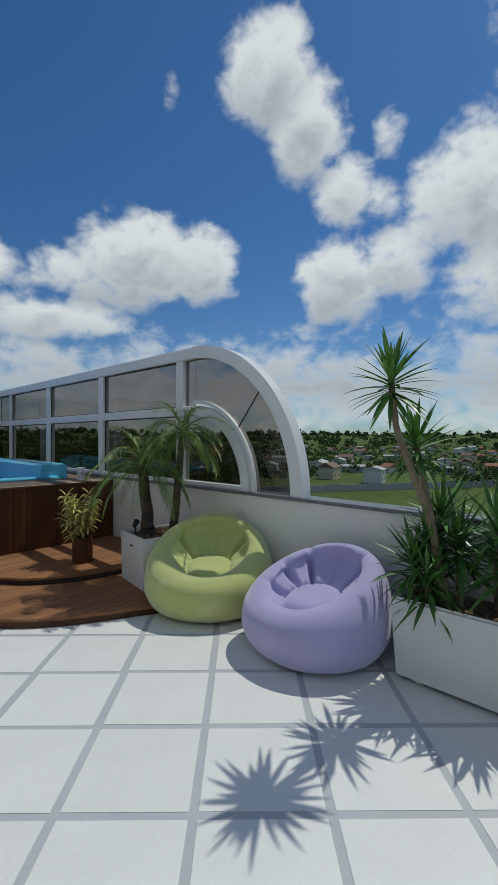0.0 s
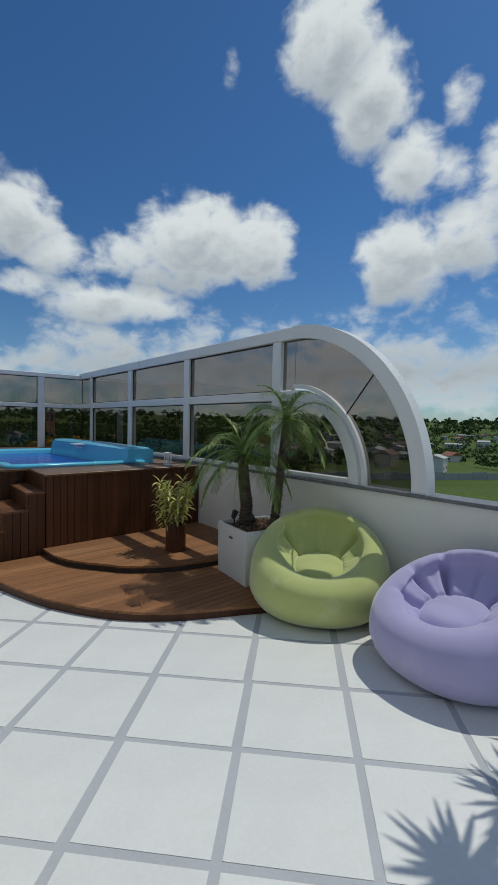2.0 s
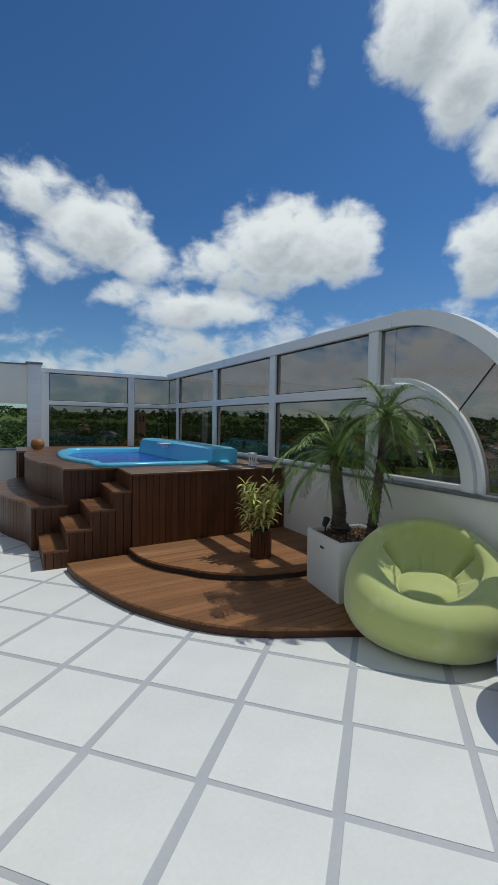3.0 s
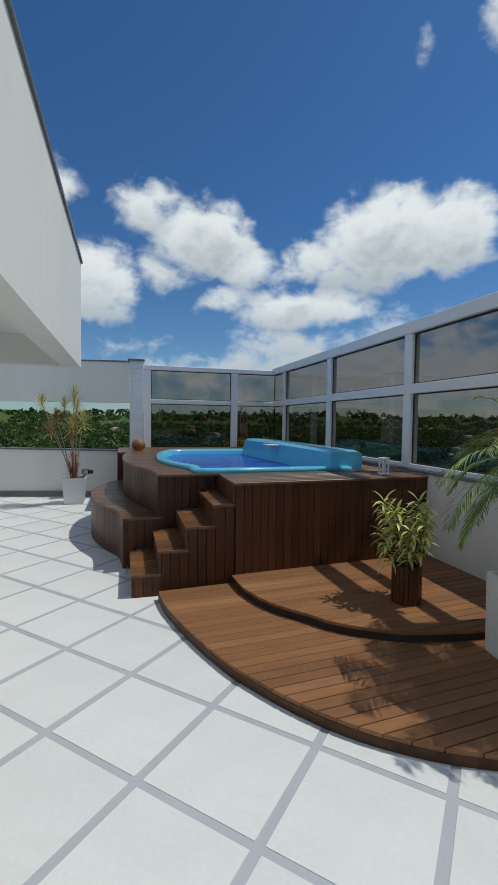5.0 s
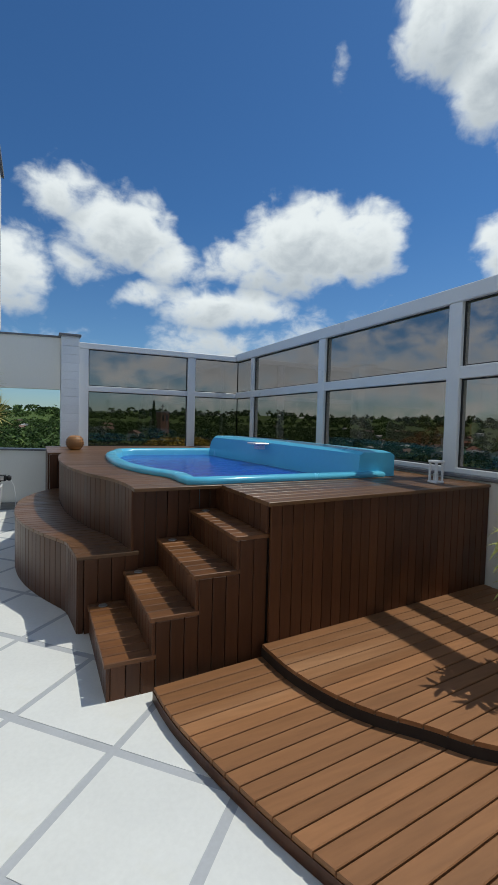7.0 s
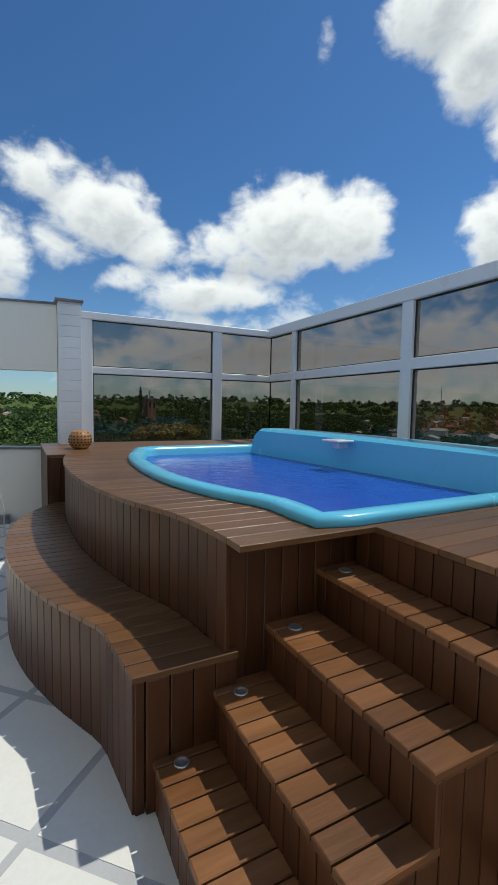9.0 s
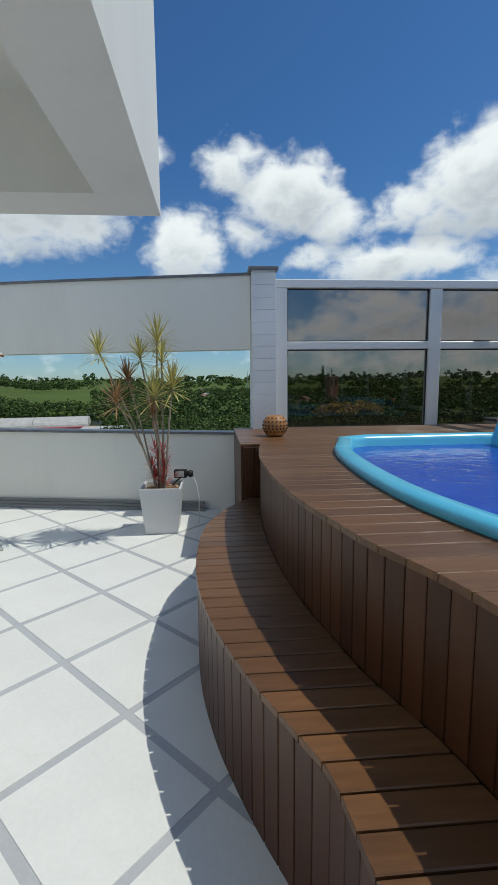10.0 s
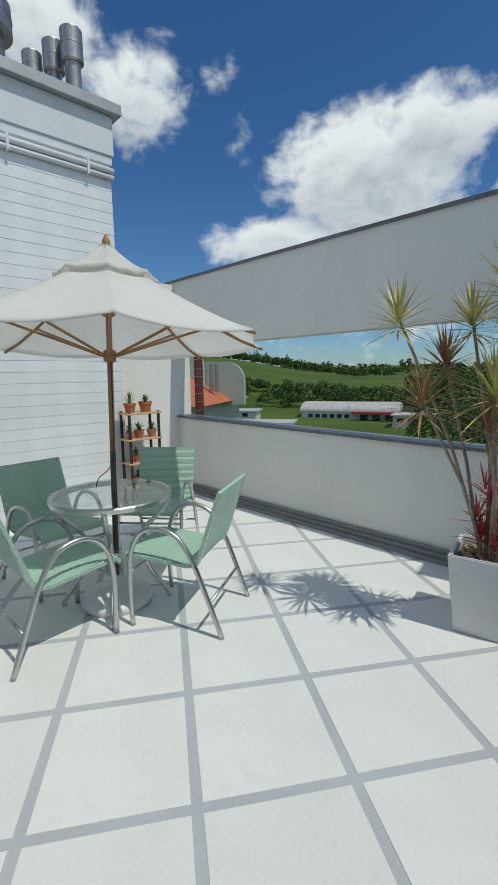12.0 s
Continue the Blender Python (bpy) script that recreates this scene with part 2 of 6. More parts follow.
def glass_material(name, tint, gloss_rough=0.0):
    m = bpy.data.materials.new(name)
    m.use_nodes = True
    nt = m.node_tree
    nt.nodes.clear()
    see = nt.nodes.new("ShaderNodeBsdfTransparent")
    see.inputs[0].default_value = (*tint, 1)
    gloss = nt.nodes.new("ShaderNodeBsdfGlossy")
    gloss.inputs["Roughness"].default_value = gloss_rough
    facing = nt.nodes.new("ShaderNodeLayerWeight")
    fifth = nt.nodes.new("ShaderNodeMath")
    fifth.operation = "POWER"
    fifth.inputs[1].default_value = 4.0
    nt.links.new(facing.outputs["Facing"], fifth.inputs[0])
    fres = nt.nodes.new("ShaderNodeMath")
    fres.operation = "MULTIPLY_ADD"
    fres.inputs[1].default_value, fres.inputs[2].default_value = 0.6, 0.035
    nt.links.new(fifth.outputs[0], fres.inputs[0])
    mix = nt.nodes.new("ShaderNodeMixShader")
    out = nt.nodes.new("ShaderNodeOutputMaterial")
    nt.links.new(fres.outputs[0], mix.inputs[0])
    nt.links.new(see.outputs[0], mix.inputs[1])
    nt.links.new(gloss.outputs[0], mix.inputs[2])
    nt.links.new(mix.outputs[0], out.inputs["Surface"])
    return m


WHITE_WALL = material("white_render", (0.81, 0.805, 0.765), 0.75, vary=0.02, scale=0.8, fine=90, bump=0.12, second=(0.775, 0.77, 0.73), second_at=0.52, second_scale=1.3, stretch=(1, 1, 0.22))
TILE = material("white_floor_paint", (0.78, 0.783, 0.772), 0.5, vary=0.04, scale=2.0, fine=50, bump=0.06, random_tone=0.025, second=(0.74, 0.735, 0.70), second_at=0.60, second_scale=1.6)
JOINT = material("grey_floor_lines", (0.48, 0.495, 0.53), 0.6, vary=0.06, scale=2.5, fine=60, bump=0.08)
FRAME = material("white_aluminium", (0.78, 0.79, 0.80), 0.35, vary=0.02, scale=1.0, fine=40, bump=0.02)
GRANITE = material("dark_granite", (0.16, 0.165, 0.18), 0.4, vary=0.25, scale=8, fine=150, bump=0.05)
DECK = material("oiled_deck_wood", (0.265, 0.122, 0.052), 0.55, vary=0.16, scale=2.0, fine=45, bump=0.2, stretch=(0.12, 1, 1), random_tone=0.16, spec=0.3, second=(0.32, 0.165, 0.08), second_at=0.56, second_scale=1.5)
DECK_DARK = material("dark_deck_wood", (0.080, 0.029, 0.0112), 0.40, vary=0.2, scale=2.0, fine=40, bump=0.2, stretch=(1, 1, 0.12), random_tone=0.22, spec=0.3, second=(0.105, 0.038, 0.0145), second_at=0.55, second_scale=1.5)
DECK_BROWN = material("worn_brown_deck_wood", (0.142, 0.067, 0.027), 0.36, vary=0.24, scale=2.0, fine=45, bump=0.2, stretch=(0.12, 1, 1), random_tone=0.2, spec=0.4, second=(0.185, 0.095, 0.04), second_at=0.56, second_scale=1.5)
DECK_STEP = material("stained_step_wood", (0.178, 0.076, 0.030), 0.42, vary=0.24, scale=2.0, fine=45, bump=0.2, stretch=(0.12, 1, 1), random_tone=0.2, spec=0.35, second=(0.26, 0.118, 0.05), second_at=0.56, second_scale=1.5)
# near-black: shade below and between boards put into the colour of solid cores
UNDER = material("painted_gap_shade", (0.03, 0.02, 0.015), 0.8)
POOL_BLUE = material("light_blue_gelcoat", (0.13, 0.54, 0.77), 0.22, vary=0.03, scale=1, fine=30, bump=0.0)
GLASS = glass_material("bronze_glass", (0.555, 0.525, 0.505))

# ---- floor ----
TS = 0.53
R2 = math.sqrt(0.5)


def wall_y(x):
    """Inner face of the far wall to the left of the column."""
    d = -0.74 - x
    return 8.2 + 0.17 * d + 0.006 * d * d


def clip(poly, nx, ny, c):
    """The part of a polygon with nx*x + ny*y <= c."""
    out = []
    for (ax, ay), (bx, by) in zip(poly, poly[1:] + poly[:1]):
        da, db = nx * ax + ny * ay - c, nx * bx + ny * by - c
        if da <= 0:
            out.append((ax, ay))
        if da * db < 0:
            u = da / (da - db)
            out.append((ax + (bx - ax) * u, ay + (by - ay) * u))
    return out


setting("terrace_slab", prism(bmesh.new(), [(-6.6, -6.2), (2.3, -6.2), (2.3, 8.5), (-0.7, 8.5), (-6.6, 9.6)], -0.4, 0.0), JOINT, "grey painted roof terrace slab showing as lines between tiles", "terrace floor")
floor = tagged(thing("floor"), "white painted square floor tiles with grey joint lines", "floor", "", "structure")


# the painted squares drift a little off a true grid
tile_drift = curve_of([(-3.0, 0.02), (0.0, 0.02), (0.75, -0.008), (1.5, -0.016), (2.3, -0.026), (3.0, -0.026), (4.8, 0.0), (9.0, 0.0)])


def lay_tiles():
    h = TS / 2 - 0.019
    bm = bmesh.new()
    prism(bm, [(-h * 0 - h * 2 * R2, 0), (0, -h * 2 * R2), (h * 2 * R2, 0), (0, h * 2 * R2)], 0.0003, 0.0022)
    whole = mesh_of("floor_tile", bm, TILE)
    rest = bmesh.new()
    for u in range(-24, 14):
        for v in range(-16, 16):
            cx, cy = (u + v + 1) * TS * R2, (v - u) * TS * R2
            cx += tile_drift(cy)
            k = h * 2 * R2
            if cx > 2.3 or cy < -6.2 or cy > 9.8 or cx < -6.6:
                continue
            poly = [(cx - k, cy), (cx, cy - k), (cx + k, cy), (cx, cy + k)]
            cut = clip(clip(clip(clip(poly, 1, 0, 2.0), 0, -1, 6.0), -1, 0, 6.5), 0.19, 1, 8.2 - 0.74 * 0.19 + 0.02)
            if len(cut) < 3:
                continue
            near = -4.6 < cx < 1.6 and -2.6 < cy < 8.6
            if cut == poly and near:
                place("floor_tile", whole, floor, Matrix.Translation((cx * S, cy * S, 0)))
            else:
                prism(rest, cut, 0.0003, 0.0022)
    tagged(part("edge_tiles", rest, TILE, floor), kind="stuff")


# ---- walls ----
wall_right = setting("wall_right", boxed(2.0, 2.16, -6.2, 8.5, -0.4, 0.905, bevel=0.004), WHITE_WALL, "low white rendered terrace parapet under the glazing", "parapet")
cap = bmesh.new()
box(cap, 1.975, 2.19, -6.2, 8.5, 0.905, 0.935, bevel=0.005)
setting("parapet_cap", cap, GRANITE, "dark grey stone cap on the parapet", "parapet cap")
setting("wall_far_sill", boxed(-0.5, 2.0, 8.2, 8.36, -0.4, 0.84), WHITE_WALL, "white sill wall under the far glazing", "wall")


def ribbon(y_of, x0, x1, z0, z1, thick, n=24):
    bm = bmesh.new()
    pts = [(x0 + (x1 - x0) * i / n) for i in range(n + 1)]
    rows = [[bm.verts.new((x, y_of(x) + dy, z)) for dy, z in ((0, z0(x)), (0, z1(x)), (thick, z1(x)), (thick, z0(x)))] for x in pts]
    for a, b in zip(rows, rows[1:]):
        for k in range(4):
            bm.faces.new((a[k], b[k], b[(k + 1) % 4], a[(k + 1) % 4]))
    bm.faces.new(rows[0])
    bm.faces.new(rows[-1][::-1])
    return bm


def flat(v):
    return lambda x: v


def low_top(x):
    return 0.815 + 0.011 * (-0.74 - x)


setting("wall_far", ribbon(wall_y, -5.25, -0.74, flat(-0.4), low_top, 0.16), WHITE_WALL, "white rendered curved terrace parapet with a long opening above", "parapet")
setting("wall_far_cap", ribbon(lambda x: wall_y(x) - 0.025, -5.25, -0.74, low_top, lambda x: low_top(x) + 0.025, 0.21), GRANITE, "dark stone cap on the curved parapet", "parapet cap")
setting("wall_far_beam", ribbon(wall_y, -5.6, -0.74, lambda x: 1.70 - 0.002 * (-0.74 - x), flat(2.43), 0.16), WHITE_WALL, "deep white rendered beam over the opening", "beam")
setting("beam_cap", ribbon(lambda x: wall_y(x) - 0.02, -5.6, -0.74, flat(2.43), flat(2.455), 0.2), GRANITE, "thin dark metal flashing along the beam", "flashing")
for k in range(3):
    setting("gutter_rail", ribbon(lambda x, k=k: wall_y(x) - 0.10 + 0.033 * k, -5.2, -1.25, flat(0.0), flat(0.035 + 0.028 * k), 0.026), material("grey_rail", (0.26, 0.265, 0.27), 0.5, vary=0.08), "grey metal track along the foot of the parapet", "rail")

# roof overhang with a sunken soffit
def overhang():
    bm = bmesh.new()
    x0, x1, y0, y1, z0, z1, inset, deep = -6.6, -1.31, -6.2, 5.41, 1.99, 3.2, 0.2, 0.32
    box(bm, x1 - inset, x1, y0, y1, z0, z1)
    box(bm, x0, x1 - inset, y1 - inset, y1, z0, z1)
    box(bm, x0, x1 - inset, y0, y1 - inset, z0 + deep, z1)
    setting("roof_overhang", bm, WHITE_WALL, "white rendered flat roof overhang with a recessed soffit", "roof")
    cap = bmesh.new()
    box(cap, x0, x1 + 0.02, y0, y1 + 0.02, z1, z1 + 0.03)
    setting("roof_edge", cap, GRANITE, "thin grey metal roof edge trim", "roof trim")


overhang()
setting("wall_house", boxed(-3.6, -3.4, -6.2, 4.2, 0, 2.31), WHITE_WALL, "plain white house wall under the roof", "wall")
setting("wall_house_end", boxed(-6.6, -3.6, 4.0, 4.2, 0, 2.31), WHITE_WALL, "plain white house end wall", "wall")
setting("wall_back", boxed(-6.6, 2.0, -6.2, -6.04, 0, 0.95), WHITE_WALL, "plain white parapet at the terrace end", "parapet")

# ---- glazing ----
GX, GY = 2.05, 8.24
Z_SILL, Z_MID, Z_TOP = 0.935, 1.74, 2.31
POSTS_Y = [7.60, 5.71, 3.84, 2.0]
POST_W = 0.13


def glazing_right():
    g = tagged(thing("window_1"), "white aluminium screen with bronze glass panes and an arched end", "glass screen", "", "structure")
    d0, d1 = GX - 0.045, GX + 0.055
    for y in POSTS_Y:
        w = POST_W if y != 7.60 else 0.09
        part("post", boxed(d0, d1, y - w / 2, y + w / 2, Z_SILL, Z_TOP, bevel=0.006), FRAME, g)
    part("top_rail", boxed(d0 - 0.01, d1 + 0.01, 1.76, GY + 0.05, Z_TOP, Z_TOP + 0.125, bevel=0.008), FRAME, g)
    part("middle_rail", boxed(d0 + 0.004, d1 - 0.004, 1.76, GY + 0.0, Z_MID - 0.045, Z_MID + 0.055, bevel=0.006), FRAME, g)
    part("bottom_rail", boxed(d0 + 0.004, d1 - 0.004, 0.9, GY + 0.0, Z_SILL, Z_SILL + 0.045, bevel=0.005), FRAME, g)
    spans = [(7.645, GY)] + [(b + POST_W / 2, a - (POST_W / 2 if a != 7.60 else 0.045)) for a, b in zip(POSTS_Y, POSTS_Y[1:])]
    for y0, y1 in spans:
        for z0, z1 in ((Z_SILL + 0.045, Z_MID - 0.045), (Z_MID + 0.055, Z_TOP)):
            pane = part("pane", boxed(GX, GX + 0.008, y0, y1, z0, z1), GLASS, g)
            seal = bmesh.new()
            for a in ((y0, y0 + 0.012, z0, z1), (y1 - 0.012, y1, z0, z1), (y0 + 0.012, y1 - 0.012, z0, z0 + 0.012), (y0 + 0.012, y1 - 0.012, z1 - 0.012, z1)):
                box(seal, GX - 0.012, GX + 0.0, *a)
            part("seal", seal, SEAL, pane)
    cy, cz = 1.76, 0.935

    def arc(r0, r1, x0, x1, n=40, squash=1.0):
        bm = bmesh.new()
        rows = []
        for i in range(n + 1):
            a = math.pi / 2 * i / n
            c, s = math.cos(a), math.sin(a)
            rows.append([bm.verts.new((x, cy - r * c, cz + r * s * squash)) for x, r in ((x0, r0), (x1, r0), (x1, r1), (x0, r1))])
        for a, b in zip(rows, rows[1:]):
            for k in range(4):
                bm.faces.new((a[k], b[k], b[(k + 1) % 4], a[(k + 1) % 4]))
        bm.faces.new(rows[0])
        bm.faces.new(rows[-1][::-1])
        return bm

    part("outer_arch", arc(1.375, 1.505, d0 - 0.01, d1 + 0.01), FRAME, g)
    part("inner_arch", arc(0.76, 0.865, d0 - 0.01, d1, squash=1.0), FRAME, g)
    part("inner_arch", arc(0.885, 0.925, d0 + 0.01, d1 - 0.01), FRAME, g)
    part("pane", arc(0.925, 1.375, GX, GX + 0.008), GLASS, g)

    def sector(r, x0, x1, n=30):
        bm = bmesh.new()
        ring = [(cy - r * math.cos(math.pi / 2 * i / n), cz + r * math.sin(math.pi / 2 * i / n)) for i in range(n + 1)] + [(2.0 - POST_W / 2 - 0.0, cz + r), (2.0 - POST_W / 2, cz)]
        a = [bm.verts.new((x0, y, z)) for y, z in ring]
        b = [bm.verts.new((x1, y, z)) for y, z in ring]
        bm.faces.new(a)
        bm.faces.new(b[::-1])
        for i in range(len(ring)):
            bm.faces.new((a[i], a[(i + 1) % len(ring)], b[(i + 1) % len(ring)], b[i]))
        return bm

    part("stay_rod", ring_tube(bmesh.new(), [(GX - 0.01, cy - 1.385 * R2, cz + 1.385 * R2), (GX - 0.01, cy - 0.92 * 0.74, cz + 0.92 * 0.67)], 0.007, 8), SEAL, g, "thin dark stay rod")
    part("pane", sector(0.76, GX, GX + 0.008), GLASS, g)
    part("pane", boxed(GX, GX + 0.008, cy, 2.0 - POST_W / 2, cz + 0.87, Z_TOP), GLASS, g)
    return g


def glazing_far():
    g = tagged(thing("window_2"), "white aluminium screen with bronze glass across the far end", "glass screen", "", "structure")
    d0, d1 = GY - 0.045, GY + 0.055
    for x0, x1 in ((-0.49, -0.36), (1.15, 1.28)):
        part("post", boxed(x0, x1, d0, d1, 0.84, Z_TOP, bevel=0.006), FRAME, g)
    part("top_rail", boxed(-0.49, GX - 0.055, d0 - 0.01, d1 + 0.01, Z_TOP, Z_TOP + 0.085, bevel=0.008), FRAME, g)
    part("middle_rail", boxed(-0.36, GX - 0.045, d0 + 0.004, d1 - 0.004, Z_MID - 0.045, Z_MID + 0.035, bevel=0.006), FRAME, g)
    part("bottom_rail", boxed(-0.36, GX - 0.045, d0 + 0.004, d1 - 0.004, 0.84, 0.88, bevel=0.005), FRAME, g)
    for x0, x1 in ((-0.36, 1.15), (1.28, GX)):
        for z0, z1 in ((0.88, Z_MID - 0.045), (Z_MID + 0.035, Z_TOP)):
            pane = part("pane", boxed(x0, x1, GY, GY + 0.008, z0, z1), GLASS, g)
            seal = bmesh.new()
            for a in ((x0, x0 + 0.012, z0, z1), (x1 - 0.012, x1, z0, z1), (x0 + 0.012, x1 - 0.012, z0, z0 + 0.012), (x0 + 0.012, x1 - 0.012, z1 - 0.012, z1)):
                box(seal, a[0], a[1], GY - 0.012, GY, a[2], a[3])
            part("seal", seal, SEAL, pane)


SEAL = material("black_rubber", (0.02, 0.02, 0.022), 0.6)
glazing_right()
glazing_far()
for ob in bpy.data.objects:
    if ob.name.split(".")[0] == "pane":
        ob.visible_shadow = False


def brick_column():
    col = tagged(thing("column"), "white painted brick column with a dark cap", "column", "", "structure")
    part("core", boxed(-0.735, -0.505, 8.03, 8.4, -0.4, 2.44), JOINT_WHITE, col)
    sizes = {}
    for row in range(20):
        z = 0.06 + row * 0.118
        for x0, x1 in ((-0.738, -0.502),):
            w = round(x1 - x0, 4)
            if w not in sizes:
                sizes[w] = mesh_of("brick", boxed(-w / 2, w / 2, -0.006, 0.0, 0.002, 0.116, bevel=0.002), BRICK_WHITE)
            place("brick", sizes[w], col, Matrix.Translation(((x0 + x1) / 2 * S, 8.03 * S, z * S)))
    part("cap", boxed(-0.77, -0.48, 7.99, 8.43, 2.44, 2.47, bevel=0.004), GRANITE, col)


JOINT_WHITE = material("white_mortar", (0.72, 0.75, 0.78), 0.8, vary=0.05)
BRICK_WHITE = material("white_painted_brick", (0.79, 0.815, 0.84), 0.6, vary=0.05, scale=4, fine=70, bump=0.3, random_tone=0.03)
brick_column()

# ---- timber platform, bench, steps and low decks ----
Z_DECK, Z_BENCH, Z_LOW1, Z_LOW2 = 0.89, 0.476, 0.07, 0.135
deck_edge = curve_of([(4.03, -0.495), (4.17, -0.505), (4.34, -0.53), (4.50, -0.57), (4.74, -0.66), (4.93, -0.705), (5.16, -0.755), (5.5, -0.80), (6.0, -0.82), (6.45, -0.805), (6.9, -0.745), (7.2, -0.67)])
bench_edge = curve_of([(4.056, -0.812), (4.25, -0.83), (4.42, -0.852), (4.55, -0.91), (4.72, -0.99), (4.9, -1.06), (5.07, -1.115), (5.36, -1.175), (5.72, -1.20), (6.23, -1.16), (6.6, -1.02), (6.9, -0.83)])
pool_left = curve_of([(4.0, -0.12), (4.37, -0.12), (4.64, -0.23), (5.0, -0.32), (5.31, -0.35), (5.8, -0.34), (6.3, -0.28), (6.8, -0.12)])
low1 = curve_of([(y - 0.085 * x, x) for y, x in [(0.74, 1.75), (0.84, 1.40), (1.03, 1.0), (1.29, 0.43), (1.565, 0.092), (2.007, -0.208), (2.3, -0.335), (2.62, -0.44), (2.94, -0.522), (3.09, -0.546), (3.3, -0.562)]])
low2 = curve_of([(y - 0.085 * x, x) for y, x in [(1.97, 1.9), (2.0, 1.29), (2.025, 1.08), (2.075, 0.84), (2.2, 0.60), (2.33, 0.44), (2.46, 0.345), (2.63, 0.205), (2.80, 0.115), (3.03, 0.05), (3.28, 0.03)]])


def front_y(x):
    return 3.28 + 0.085 * x


def board(outline, z1, thick=0.022):
    bm = bmesh.new()
    prism(bm, outline, z1 - thick, z1)
    top = [e for e in bm.edges if all(abs(v.co.z - z1) < 1e-6 for v in e.verts)]
    bmesh.ops.bevel(bm, geom=top, offset=0.003, segments=1, affect="EDGES")
    return bm


def strip(left, right, y0, y1, shear=None, n=3):
    ys = [y0 + (y1 - y0) * i / n for i in range(n + 1)]
    pts = [(left(y), y) for y in ys] + [(right(y), y) for y in reversed(ys)]
    return [(x, y + shear(x, y)) for x, y in pts] if shear else pts


def fascia(parent, path, z0, z1, width=0.073, thick=0.018, mat=None):
    """Upright boards side by side along a plan line."""
    seg = [(a, b, math.dist(a, b)) for a, b in zip(path, path[1:])]
    total = sum(s[2] for s in seg)
    n = max(1, round(total / width))
    w = total / n

    def at(d):
        for a, b, l in seg:
            if d <= l or (a, b, l) == seg[-1]:
                u = d / l
                return (a[0] + (b[0] - a[0]) * u, a[1] + (b[1] - a[1]) * u)
            d -= l

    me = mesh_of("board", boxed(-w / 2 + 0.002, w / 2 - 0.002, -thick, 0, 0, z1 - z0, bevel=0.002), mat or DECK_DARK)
    for i in range(n):
        a, b = at(i * w), at((i + 1) * w)
        t = math.degrees(math.atan2(b[1] - a[1], b[0] - a[0]))
        place("board", me, parent, pose((a[0] + b[0]) / 2 * S, (a[1] + b[1]) / 2 * S, z0 * S, 0, 0, t))


def curve_path(f, y0, y1, n=40):
    return [(f(y0 + (y1 - y0) * i / n), y0 + (y1 - y0) * i / n) for i in range(n + 1)]


def platform():
    p = tagged(thing("pool_platform"), "raised dark timber pool platform clad in upright boards", "pool deck")
    # core
    core = bmesh.new()
    prism(core, [(0.07, 3.33), (1.99, 3.49), (1.99, 3.98), (0.07, 4.0)], 0.0, Z_DECK - 0.03)
    prism(core, [(deck_edge(y) + 0.025, y) for y in (4.07, 4.5, 5, 5.5, 6, 6.5, 6.9)] + [(-0.85, 6.95), (-0.85, 8.18), (-0.6, 8.18)] + [(-0.5, y) for y in (6.9, 5.5)] + [(-0.3, 4.5), (-0.3, 4.07)], 0.0, Z_DECK - 0.03)
    prism(core, [(-0.85, 7.1), (1.99, 7.1), (1.99, 8.18), (-0.85, 8.18)], 0.0, Z_DECK - 0.031)
    prism(core, [(-0.3, 4.095), (0.075, 4.095), (0.075, 4.005), (1.2, 4.005), (1.2, 4.12), (-0.1, 4.12)], 0.2, Z_DECK - 0.032)
    prism(core, [(1.5, 3.99), (1.99, 3.99), (1.99, 7.1), (1.5, 7.1)], 0.0, Z_DECK - 0.03)
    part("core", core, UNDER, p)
    w = 0.095

    def sh(x, y):
        return 0.085 * x * max(0.0, (4.06 - y) / 0.78)

    y = 3.27
    while y < 8.18:
        y0, y1 = y + 0.002, min(y + w - 0.002, 8.18)
        runs = []
        if y1 < 4.0:
            runs.append((flat(0.04), flat(1.99)))
        else:
            left = (lambda q: deck_edge(q) - 0.028) if y0 < 6.86 else flat(-0.93)
            if 4.06 < (y0 + y1) / 2 < 6.99:
                runs.append((left, pool_left))
                runs.append((flat(1.48), flat(1.99)))
            else:
                runs.append((left, flat(1.99)))
        for l, r in runs:
            part("deck_board", board(strip(l, r, y0, y1, sh), Z_DECK), DECK_BROWN, p)
        y += w
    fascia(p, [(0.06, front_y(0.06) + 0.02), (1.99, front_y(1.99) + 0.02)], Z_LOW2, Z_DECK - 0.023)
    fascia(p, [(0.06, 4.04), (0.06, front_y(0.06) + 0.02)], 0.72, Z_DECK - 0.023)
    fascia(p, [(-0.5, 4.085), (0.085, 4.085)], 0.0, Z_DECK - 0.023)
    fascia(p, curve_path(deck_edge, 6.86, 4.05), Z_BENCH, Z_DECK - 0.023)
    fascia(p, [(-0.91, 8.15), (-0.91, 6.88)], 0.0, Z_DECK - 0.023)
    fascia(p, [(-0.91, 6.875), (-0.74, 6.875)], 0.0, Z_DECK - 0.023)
    return p


